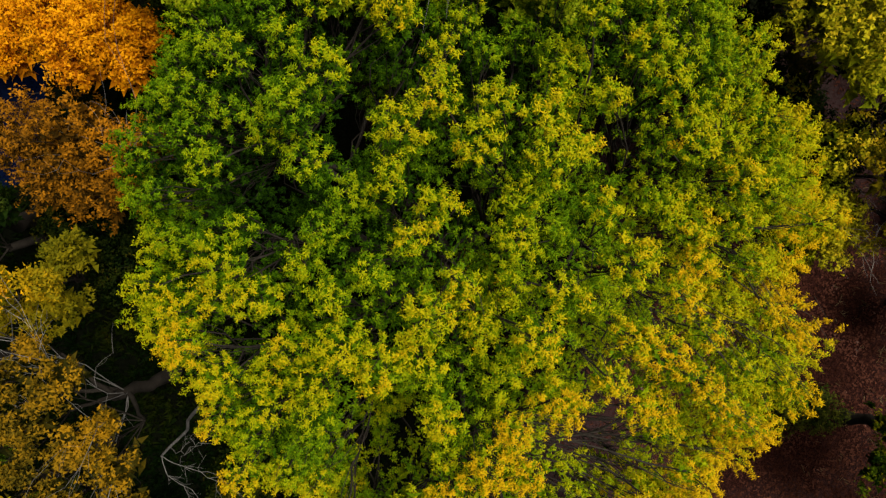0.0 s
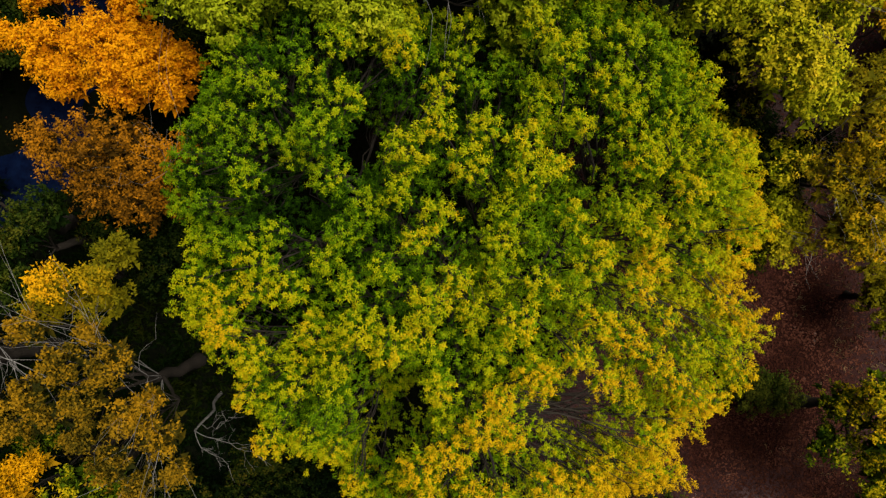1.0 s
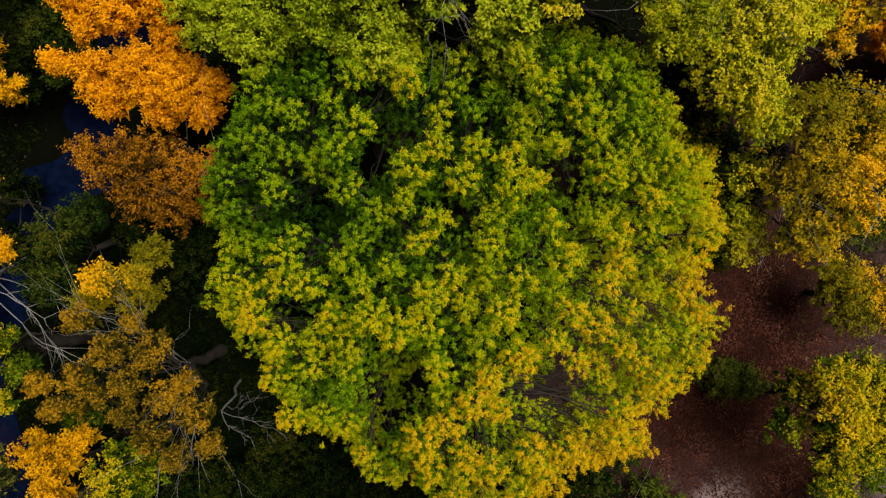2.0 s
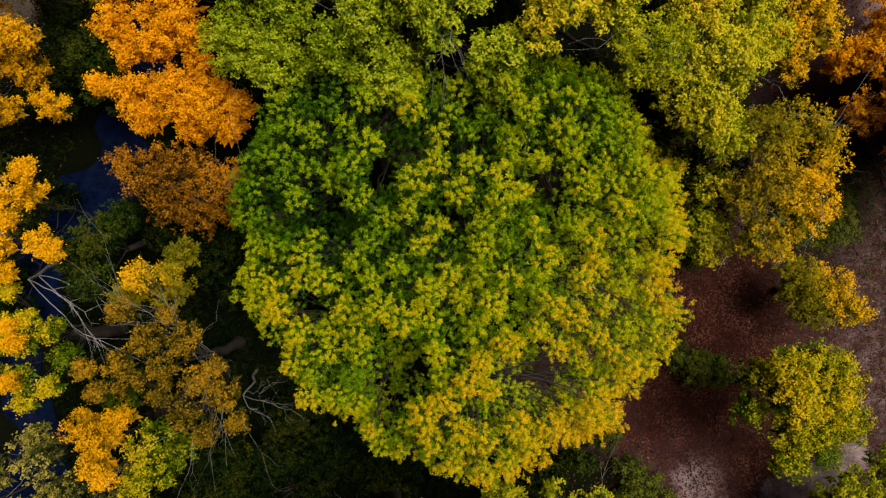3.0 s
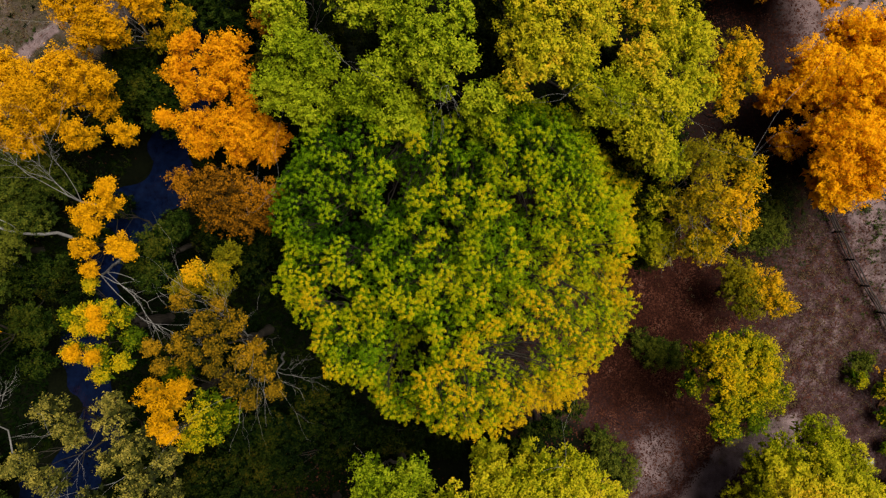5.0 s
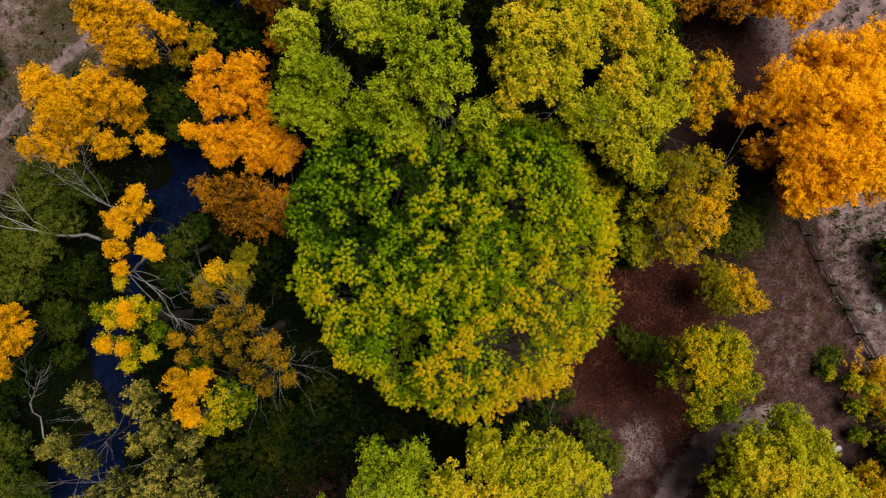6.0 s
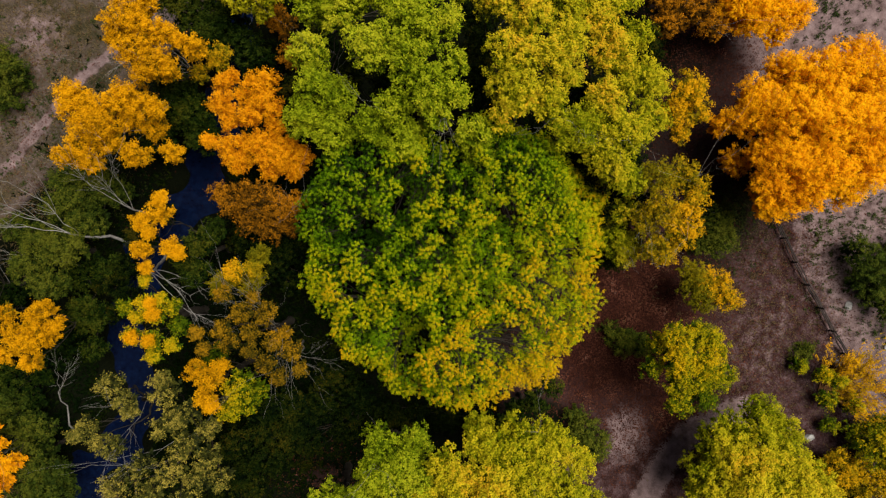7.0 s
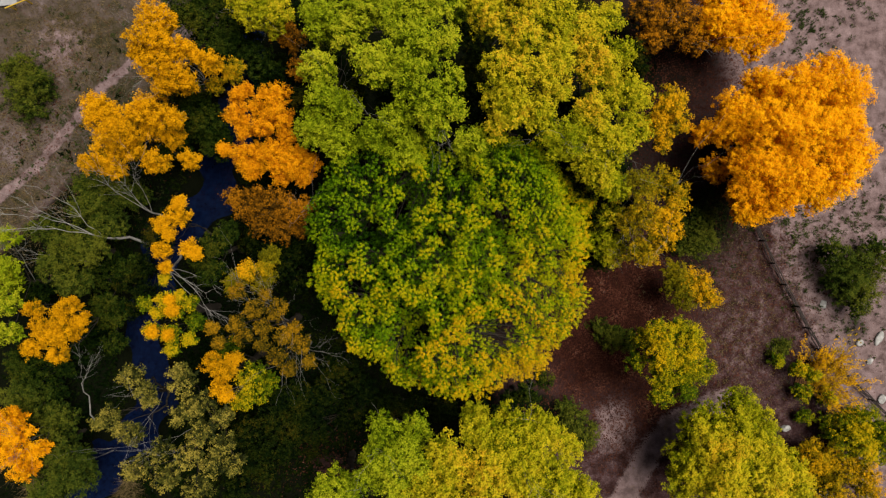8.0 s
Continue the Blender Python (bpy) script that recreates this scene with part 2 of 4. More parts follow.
def laid_leaves(rng, centres, outs, axes, each, scatter, length, width):
    """Broad leaves strewn round each twig tip, lying over one another on the face of the clump."""
    c, o, a = np.repeat(centres, each, 0), np.repeat(outs, each, 0), np.repeat(axes, each, 0)
    m = len(c)
    n = unit(o * 0.6 + np.array([0, 0, 0.4]) + rng.normal(0, 0.4, (m, 3)))
    d = rng.normal(0, 0.8, (m, 3)) + o * 0.5 - [0, 0, 0.2]
    d = unit(d - n * (d * n).sum(1, keepdims=True))
    size = length * rng.uniform(0.65, 1.3, (m, 1))
    half = np.cross(n, d) * size * (width / length) * 0.5
    base = c + rng.normal(0, scatter, (m, 3)) + a * scatter * rng.uniform(-2.6, 1.6, (m, 1)) - d * size * 0.4
    return np.stack([base + half, base + d * size, base - half], 1).reshape(-1, 3), np.arange(m * 3).reshape(-1, 3)


def whorls(rng, centres, axes, each, size, length, width):
    """Small rounded tufts of pointed leaves, one at every shoot tip, spread like a rosette."""
    c, a = np.repeat(centres, each, 0), np.repeat(axes, each, 0)
    m = len(c)
    big = np.repeat(rng.uniform(0.75, 1.25, len(centres)), each)[:, None]
    u = unit(rng.normal(0, 1, (m, 3)) + a * 0.75)
    n = unit(u * 0.7 + a * 0.5 + rng.normal(0, 0.3, (m, 3)))
    d = u + rng.normal(0, 0.6, (m, 3))
    d = unit(d - n * (d * n).sum(1, keepdims=True))
    base = c + u * size * big * rng.uniform(0.3, 1.0, (m, 1)) + a * size * rng.uniform(-2.2, 0.7, (m, 1))
    long = length * rng.uniform(0.7, 1.3, (m, 1))
    half = np.cross(n, d) * long * (width / length) * 0.5
    tip = base + d * long + u * long * 0.25
    return np.stack([base + half, tip, base - half], 1).reshape(-1, 3), np.arange(m * 3).reshape(-1, 3)


def aged_shaded(ob, age_shade):
    """Store on each leaf how far it is from the old green heart of the clump, darkened as its shade (0), towards the
    shoot tips, which turn first (1).
    """
    att = ob.data.attributes.new("leaf_age_shade", "FLOAT", "POINT")
    att.data.foreach_set("value", np.repeat(age_shade, 3).astype(np.float32))
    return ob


def clump_twigs(rng, lobe, reach=1.0, low=-0.3, tall=1.25):
    """Twig tips and their directions over one rounded clump of foliage."""
    x, y, z, r = lobe
    n = max(6, int(reach * r * r))
    d = unit(rng.normal(0, 1, (n * 2, 3)))
    d = d[d[:, 2] > low][:n]
    swell = 1 + 0.14 * np.sin(d[:, 0] * 5.1 + x * 3) * np.sin(d[:, 1] * 4.7 + y * 3) + rng.normal(0, 0.06, len(d))
    depth = np.where(rng.uniform(0, 1, len(d)) < 0.2, rng.uniform(0.45, 0.85, len(d)), 1.0)
    pos = np.array([x, y, z]) + d * np.array([r, r, r * tall]) * (swell * depth)[:, None]
    axes = unit(d * 0.6 + np.array([0, 0, 0.85]) + rng.normal(0, 0.22, d.shape))
    return pos, axes


def clump_shoots(rng, lobe, reach, low=-0.35, tall=1.65):
    """Shoot tips set evenly over one upright clump, and the way each one points."""
    x, y, z, r = lobe
    n = max(8, int(reach * r * r))
    k = np.arange(n)
    up = 1 - (1 - low) * (k + 0.5) / n
    a = 2.39996 * k + rng.uniform(0, 6.28) + rng.normal(0, 0.25, n)
    flat = np.sqrt(np.maximum(0, 1 - up * up))
    d = np.stack([flat * np.cos(a), flat * np.sin(a), up], 1)
    far = r * (1 + rng.normal(0, 0.17, n))
    pos = np.array([x, y, z]) + d * far[:, None] * [1, 1, tall]
    return pos, unit(d * 0.7 + np.array([0, 0, 0.6]) + rng.normal(0, 0.2, d.shape))


def billows(rng, lobe, share=0.42):
    """The smaller rounded billows that one large clump is made of."""
    x, y, z, r = lobe
    n = 14 if r > 1.1 else 10
    out, turn = [], rng.uniform(0, 6.28)
    for k in range(n):
        up = 1.0 - 1.3 * (k + 0.3) / n
        a, flat = turn + 2.39996 * k + rng.normal(0, 0.2), math.sqrt(max(0.0, 1 - up * up))
        far = r * rng.uniform(0.68, 0.98)
        out.append((x + far * flat * math.cos(a), y + far * flat * math.sin(a), z + far * (up * 1.2 if up > 0.45 else 0.54 - 2.2 * (0.45 - up)), r * share * rng.uniform(0.75, 1.2)))
    return out


def under(child, root):
    """Make child a part of root; its corners are given in world metres."""
    child.data.transform(Matrix.Translation(-root.location))
    child.parent = root
    return child


# ---- the lie of the land ----
RIVER = [(-19.5, 60), (-20.7, 27.6), (-19.8, 19.1), (-20.7, 13.4), (-22.1, 8.3), (-22.9, 4.8), (-25.3, 2.2), (-27.5, -0.5), (-28.5, -3.9),
         (-29.2, -7.3), (-29.3, -10.7), (-27.6, -14.1), (-28.6, -18.1), (-32.3, -21.7), (-34.3, -25.8), (-35.9, -30.3), (-38, -60)]
TRAIL = [(-27.0, 23.0), (-31.9, 17.6), (-34.4, 15.4), (-37.1, 11.9), (-40.3, 7.5), (-44.1, 4.0), (-48.5, -0.2), (-60, -10)]
TRACK = [(29.0, -13.6), (26.9, -14.7), (24.2, -15.9), (22.0, -18.9), (20.2, -22.3), (18.3, -26.4), (15, -36)]


def away(x, y, line):
    """Distance from each place to a line of points."""
    best = np.full(np.shape(x), 1e9)
    for (ax, ay), (bx, by) in zip(line, line[1:]):
        dx, dy = bx - ax, by - ay
        s = np.clip(((x - ax) * dx + (y - ay) * dy) / (dx * dx + dy * dy), 0, 1)
        best = np.minimum(best, np.hypot(x - ax - s * dx, y - ay - s * dy))
    return best


def ease(v, a, b):
    s = np.clip((np.asarray(v, float) - a) / (b - a), 0, 1)
    return s * s * (3 - 2 * s)


def land(x, y):
    """Height of the ground: nearly flat, with the creek's bed cut into it."""
    x, y = np.asarray(x, float), np.asarray(y, float)
    roll = 0.10 * np.sin(x * 0.35 + 1.0) * np.cos(y * 0.31) + 0.05 * np.sin(x * 0.9 + y * 0.7) + 0.03 * np.sin(x * 2.3 - y * 1.9)
    return roll - 1.5 * (1 - ease(away(x, y, RIVER) + 0.5 * np.sin(x * 1.1 + y * 0.7) + 0.35 * np.sin(y * 2.1 - x * 0.8), 0.3, 2.9)) - 0.08 * (1 - ease(away(x, y, TRAIL), 0.3, 0.9))


def spot(x, y, cx, cy, rx, ry):
    return np.exp(-(((x - cx) / rx) ** 2 + ((y - cy) / ry) ** 2))


def axis(half, step, far):
    inner = np.arange(-half, half + step / 2, step)
    outer = half + np.geomspace(2, far, 16)
    return np.concatenate([-outer[::-1], inner, outer])


def ground():
    gx, gy = np.meshgrid(axis(56, 0.56, 2500), axis(36, 0.56, 2500), indexing="ij")
    nx, ny = gx.shape
    x, y = gx.ravel(), gy.ravel()
    i, j = np.meshgrid(np.arange(nx - 1), np.arange(ny - 1), indexing="ij")
    a = i * ny + j
    faces = np.stack([a, a + ny, a + ny + 1, a + 1], -1).reshape(-1, 4)
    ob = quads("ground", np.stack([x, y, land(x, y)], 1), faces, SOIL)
    east = ease(x + 0.5 * y, -6, 4)
    slope = ease(y - 1.11 * x - 53.1, -9, -4)
    track, trail = 1 - ease(away(x, y, TRACK), 0.7, 1.9), 1 - ease(away(x, y, TRAIL), 0.15, 0.65)
    sand = np.maximum.reduce([track * 0.95, trail * 1.35, 0.75 * ease(x + 0.35 * y, 31, 38), 0.75 * spot(x, y, 18.3, -16.5, 2.6, 3.4),
                              0.7 * spot(x, y, -38.5, 19.3, 3, 3.2), 0.35 * spot(x, y, 31, -7, 5, 7), 0.6 * spot(x, y, 36, 23, 9, 6)])
    litter = np.maximum.reduce([0.95 * spot(x, y, 17, -5, 10, 12), 0.4 * spot(x, y, 25, 19, 6, 6), 0.7 * spot(x, y, 29.5, 9.5, 6.5, 6), 0.45 * spot(x, y, -10, -21.5, 4, 2.5), 0.7 * spot(x, y, 22, -14, 7, 6)])
    litter = litter * (1 - 0.9 * track) * (1 - 0.8 * spot(x, y, 18.3, -16.5, 2.4, 3.2))
    # green growth also paints tree shade: under willows, great tree and all the west
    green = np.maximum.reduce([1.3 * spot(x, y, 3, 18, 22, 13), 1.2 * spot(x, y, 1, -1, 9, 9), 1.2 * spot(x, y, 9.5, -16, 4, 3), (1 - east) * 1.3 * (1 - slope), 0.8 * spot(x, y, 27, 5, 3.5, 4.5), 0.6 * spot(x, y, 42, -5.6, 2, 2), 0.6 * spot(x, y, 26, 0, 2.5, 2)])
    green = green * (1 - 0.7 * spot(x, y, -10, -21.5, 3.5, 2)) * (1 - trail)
    dry = np.clip(slope * 0.85 + 0.2 * east, 0, 1) * (1 - 0.6 * trail)
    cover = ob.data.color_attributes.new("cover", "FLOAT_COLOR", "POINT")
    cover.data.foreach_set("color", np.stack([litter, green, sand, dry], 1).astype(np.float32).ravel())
    return tagged(ob, "reddish-brown woodland soil with leaf litter, sand and dry grass", "ground", kind="structure")


def creek():
    line = np.array(RIVER, float)
    side = unit(np.stack([-np.gradient(line[:, 1]), np.gradient(line[:, 0])], 1)) * 3.6
    z = np.full((len(line), 1), -0.62)
    verts = np.concatenate([np.hstack([line + side, z]), np.hstack([line - side, z])])
    n = len(line)
    a = np.arange(n - 1)
    ob = quads("water", verts, np.stack([a, a + 1, a + 1 + n, a + n], 1), WATER)
    return tagged(ob, "dark blue-black water of a narrow shaded creek", "creek", kind="structure")


ground()
creek()


# ---- trees ----
def tree(name, label, leaf, lobes, bare=0, dense=1.0, each=18, length=0.14, width=0.085, stem=0.095, reach=50, wood=None, thick=1.0, category="", fine=False, stems=0):
    """A tree with a trunk, a limb to every clump, and clumps of leaves (x, y, z, radius)."""
    rng = np.random.default_rng(abs(int(lobes[0][0] * 971 + lobes[0][1] * 373 + len(lobes) * 17)))
    wood = wood or BARK
    if leaf in ("ORANGE", "FLAME", "GOLD"):
        each, length, width = 24, 0.125, 0.075
    ls = np.array([lobe[:4] for lobe in lobes])
    weight = ls[:, 3] ** 2
    bx, by = (ls[:, :2] * weight[:, None]).sum(0) / weight.sum()
    gz = float(land(bx, by))
    top = (ls[:, 2] + 0.5 * ls[:, 3]).max()
    root = new(name)
    root.location = (bx, by, gz)
    fork = np.array([bx + rng.normal(0, 0.03) * top, by + rng.normal(0, 0.03) * top, gz + (top - gz) * (0.42 if top > 6 else 0.2)])
    radius = (0.06 + 0.018 * (top - gz)) * thick
    line = bent(rng, (bx, by, gz - 0.25), fork, 0.03, 7)
    flare = np.array([1.7, 1.25, 1.08, 1.0, 0.95, 0.9, 0.8]) * radius
    v, f = tube(line, flare, 9)
    under(quads("trunk", v, f, wood), root)
    hubs = [line[6], line[5]]
    if len(lobes) > 6:
        for k in range(0, len(lobes), max(4, len(lobes) // 18)):
            goal = ls[k, :3] * [1, 1, 0] + [0, 0, min(ls[k, 2] - 2.2 * ls[k, 3], gz + 0.66 * (top - gz))]
            hub = fork * 0.35 + goal * 0.65
            bough = bent(rng, line[int(rng.integers(4, 7))], hub, 0.07, 7)
            v, f = tube(bough, np.linspace(0.42 * radius, 0.2 * radius, 7), 7)
            under(quads("limb", v, f, wood), root)
            hubs += [bough[4], hub]
    hubs = np.array(hubs)
    for lobe in lobes:
        x, y, z, r, ripe_lit = (*lobe, 0.85)[:5]
        z = z + rng.normal(0, 0.12 + 0.1 * r)
        # lower clumps are greener, and darker to carry the shade beneath the crown
        if leaf in ("YELLOWLEAF", "WILLOW", "WILLOW_GOLD", "MOSS"):
            ripe_lit = 0.4 + 0.6 * min(1.0, max(0.0, (z - ls[:, 2].min() + 0.3) / (np.ptp(ls[:, 2]) + 0.6)))
        lobe = (x, y, z, r)
        centre = np.array([x, y, z])
        start = hubs[np.argmin(np.linalg.norm((hubs - centre) * [1, 1, 0.6], axis=1))]
        limb = bent(rng, start, centre - [0, 0, 0.7 * r], 0.08, 7)
        thin = min(0.2 * radius, 0.02 + 0.02 * r)
        pieces = [tube(limb, np.linspace(thin, 0.03, 7), 5)]
        thick_leaf = reach * dense * (0.4 if 0.05 < ripe_lit < 0.2 else 0.62 if ripe_lit == 0.6 and fine else 1.0) * (0.52 if leaf in ("SAGE", "TAN", "RUST") else 1.0)
        if fine:
            twigs, axes = clump_shoots(rng, lobe, thick_leaf)
            hearts = np.tile(np.array(lobe), (len(twigs), 1))
        else:
            puffs = billows(rng, lobe)
            tufts = [clump_twigs(rng, b, thick_leaf, -0.08, 1.1) for b in puffs]
            hearts = np.repeat(np.array(puffs), [len(t[0]) for t in tufts], 0)
            twigs, axes = np.concatenate([t[0] for t in tufts]), np.concatenate([t[1] for t in tufts])
            order = rng.permutation(len(twigs))
            twigs, axes, hearts = twigs[order], axes[order], hearts[order]
        for k in range(min(len(twigs), int(3 + 2 * r))):
            pieces.append(tube(bent(rng, limb[int(rng.integers(3, 7))], twigs[k], 0.1, 4), np.linspace(0.026, 0.006, 4), 3))
        v, f = joined(pieces)
        branch = under(quads("branch", v, f, wood), root)
        if fine:
            v, f = whorls(rng, twigs, axes, each, stem, length, width)
        else:
            v, f = laid_leaves(rng, twigs, unit(twigs - hearts[:, :3]), axes, each, stem, length, width)
        # inner leaves get the darkest tone: shade painted into the clump's heart
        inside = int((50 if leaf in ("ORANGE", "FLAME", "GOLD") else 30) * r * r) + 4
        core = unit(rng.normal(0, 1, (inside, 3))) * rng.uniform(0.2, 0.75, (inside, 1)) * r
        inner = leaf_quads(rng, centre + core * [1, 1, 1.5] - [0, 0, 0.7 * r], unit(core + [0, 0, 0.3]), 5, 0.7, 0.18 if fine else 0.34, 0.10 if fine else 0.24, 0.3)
        # the outer and upper shoots of a clump turn first; deeper leaves have shade in their colour
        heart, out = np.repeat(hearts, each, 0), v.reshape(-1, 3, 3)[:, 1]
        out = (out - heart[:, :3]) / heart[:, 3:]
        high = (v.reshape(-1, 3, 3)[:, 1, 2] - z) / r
        turned_lit = 0.4 * ease(np.linalg.norm(out, axis=1), 0.6, 1.3) + 0.3 * ease(out[:, 2], -0.2, 1.1) + 0.3 * ease(high, -0.8, 1.2)
        age_shade = np.concatenate([np.clip(1.15 * ripe_lit * turned_lit + rng.normal(0, 0.08, len(f)), 0, 1), np.zeros(len(inner[1]))])
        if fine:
            age_shade[:-len(inner[1])] = 0.1 + 0.82 * age_shade[:-len(inner[1])]
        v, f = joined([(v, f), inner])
        tagged(under(aged_shaded(quads("leaf_clump", v, f, LEAF[leaf]), age_shade), root), kind="stuff").parent = branch
    for k in range(bare):
        x, y, z, r = lobes[int(rng.integers(0, len(lobes)))][:4]
        under(bare_branch(rng, line[5], np.array([x, y, z + 0.6 * r]) + rng.normal(0, 0.5 * r, 3) + [0, 0, 0.4 * r], 0.024 if top > 6 else 0.016, wood if wood is RED_STEM else DEADWOOD), root)
    for k in range(stems):
        a = radians(-32 + 115 * k / stems) + rng.normal(0, 0.1)
        far = rng.uniform(0.5, 1.0) * 4.1
        tip = np.array([bx + far * math.cos(a), by + far * math.sin(a), gz + rng.uniform(1.6, 3.0)])
        rod = bare_branch(rng, line[2] + rng.normal(0, 0.08, 3), tip, 0.055, RED_STEM, "stem", 9)
        ends = np.array([v.co for v in rod.data.vertices])[48::4]
        v, f = leaf_quads(rng, ends, unit(ends - line[2]), 3, 0.3, 0.2, 0.08, 0.25)
        under(aged_shaded(quads("stem_leaves", v, f, LEAF["AMBER"]), np.full(len(f), 0.9)), root)["kind"] = "stuff"
        under(rod, root)
    return tagged(root, label, category or ("shrub" if "shrub" in name else "tree"))


def bare_branch(rng, a, b, radius, wood, name="bare_branch", spray=7):
    """A leafless branch that forks into finer twigs towards its tip."""
    line = bent(rng, a, b, 0.06, 8)
    pieces = [tube(line, np.linspace(radius, radius * 0.25, 8), 6)]
    span = np.linalg.norm(line[-1] - line[0])
    way = unit(line[-1] - line[0])
    for k in range(spray):
        s = line[int(rng.integers(3, 8))]
        e = s + (way + rng.normal(0, 0.42, 3)) * span * rng.uniform(0.15, 0.38)
        twig = bent(rng, s, e, 0.08, 5)
        pieces.append(tube(twig, np.linspace(radius * 0.45, radius * 0.1, 5), 5))
        for q in range(2):
            s2 = twig[int(rng.integers(2, 5))]
            e2 = s2 + (e - s) * 0.5 + rng.normal(0, 0.16, 3) * span * 0.3
            pieces.append(tube(bent(rng, s2, e2, 0.08, 4), np.linspace(radius * 0.25, radius * 0.06, 4), 4))
    v, f = joined(pieces)
    return quads(name, v, f, wood)


def great_tree():
    """The broad green tree in the middle: a dome of close tufted clumps, with hollows between the boughs."""
    rng = np.random.default_rng(5)
    cx, cy = 1.0, -1.2
    masses = [(-3.6, 3.6, 18.2, 5.6), (4.1, 3.9, 18.6, 5.3), (-5.6, -1.5, 16.8, 3.9), (0.9, -0.7, 19.4, 6.3), (8.4, 1.4, 17.2, 3.5), (8.5, -3.4, 16.6, 3.2), (2.2, -7.4, 17.6, 3.6), (-4.5, -5.4, 15.8, 2.95), (7.0, -6.8, 15.8, 2.6), (-1.9, -8.8, 14.2, 2.0), (-7.8, 2.9, 16.0, 2.5)]
    hollows = [(-1.6, 4.1, 0.9), (-2.4, 2.6, 0.8), (-4.7, 1.3, 0.7), (4.9, 2.3, 0.8), (-1.8, -5.2, 1.4), (-2.5, -6.6, 1.1), (-2.2, -7.8, 0.6), (4.6, -5.9, 1.2), (0.9, 1.1, 0.5), (1.8, 4.7, 0.5),
               (-4.2, -1.8, 0.5), (-5.7, -2.8, 0.7), (5.9, 0.1, 0.6), (3.5, -2.6, 0.5), (-2.5, 5.6, 0.7)]

    def dome(x, y):
        """Height of the crown's surface, and how near the rim of its mass a place lies (1 at the rim)."""
        best, rim = -1.0, 2.0
        for mx, my, mz, mr in masses:
            q = math.hypot(x - mx, y - my) / mr
            if q < 1:
                best, rim = max(best, mz - 0.7 - 3.4 * q ** 2.4), min(rim, q)
        return best, rim

    lobes = []
    for k in range(9000):
        x, y = rng.uniform(-12, 14), rng.uniform(-13, 12)
        z, rim = dome(x, y)
        if rim > 0.97 or any(math.hypot(x - hx, y - hy) < hr + 0.46 for hx, hy, hr in hollows):
            continue
        # boughs that stand lower stay green longer and carry shade in their colour
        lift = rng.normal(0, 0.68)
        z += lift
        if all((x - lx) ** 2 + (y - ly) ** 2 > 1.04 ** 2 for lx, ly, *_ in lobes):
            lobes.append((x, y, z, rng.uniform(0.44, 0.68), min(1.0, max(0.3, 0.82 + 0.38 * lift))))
    # lower boughs that hang round the rim
    for mx, my, mz, mr in masses:
        n = int(mr * 5)
        for k in range(n):
            a = 2 * math.pi * k / n + rng.normal(0, 0.05)
            x, y = mx + 0.98 * mr * math.cos(a), my + 0.98 * mr * math.sin(a)
            if dome(x * 1.001, y * 1.001)[1] > 0.93 and all(math.hypot(x - hx, y - hy) > hr + 0.5 for hx, hy, hr in hollows):
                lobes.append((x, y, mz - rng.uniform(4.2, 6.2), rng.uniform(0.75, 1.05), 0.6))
    # boughs in the hollows wear the darkest tone, which paints the hollows' shade
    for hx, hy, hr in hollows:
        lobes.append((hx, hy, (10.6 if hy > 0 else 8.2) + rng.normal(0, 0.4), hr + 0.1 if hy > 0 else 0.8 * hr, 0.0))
    # inner boughs that close the crown from below, coloured dark as the gaps' shade
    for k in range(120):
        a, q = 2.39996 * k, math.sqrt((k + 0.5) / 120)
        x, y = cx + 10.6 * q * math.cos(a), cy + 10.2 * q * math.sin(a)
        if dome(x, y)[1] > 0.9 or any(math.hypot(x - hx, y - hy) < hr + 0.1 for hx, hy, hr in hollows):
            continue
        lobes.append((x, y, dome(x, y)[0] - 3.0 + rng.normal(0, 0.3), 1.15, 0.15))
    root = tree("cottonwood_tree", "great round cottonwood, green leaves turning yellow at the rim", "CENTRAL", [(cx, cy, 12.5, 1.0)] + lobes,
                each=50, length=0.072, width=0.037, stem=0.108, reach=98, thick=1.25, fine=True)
    return root


great_tree()
tree("willow_tree", "tall yellow-green willow with rounded billowing crown", "WILLOW", bare=1, lobes=[(-9.5, 14.0, 16.7, 1.27), (-8.9, 11.8, 16.2, 1.27), (-9.9, 9.5, 14.6, 1.38), (-7.8, 8.6, 15.0, 1.47), (-7.4, 10.9, 15.7, 1.27), (-9.5, 18.1, 15.3, 1.66), (-7.1, 16.4, 16.7, 1.27)])
tree("willow_tree", "tall willow in dull yellow-green leaf, pale twigs showing", "WILLOW", bare=1, lobes=[(-2.0, 15.2, 19.1, 1.86), (-4.8, 13.5, 19.1, 1.38), (-2.5, 12.8, 19.0, 1.47), (0.2, 15.5, 19.5, 0.98), (-0.8, 11.0, 18.5, 1.47), (-3.3, 10.2, 17.8, 1.17), (-0.4, 9.5, 17.9, 1.08), (0.7, 13.0, 19.1, 0.88), (-2.7, 8.0, 16.0, 1.47), (-5.1, 9.1, 16.8, 1.17), (1.0, 10.8, 18.6, 0.88), (-4.0, 17.8, 18.6, 1.38), (-6.2, 17.9, 17.6, 1.38), (2.4, 8.6, 17.2, 1.27), (2.7, 7.4, 15.9, 1.08), (-1.3, 18.3, 18.6, 1.38), (0.7, 18.5, 17.9, 1.08)])
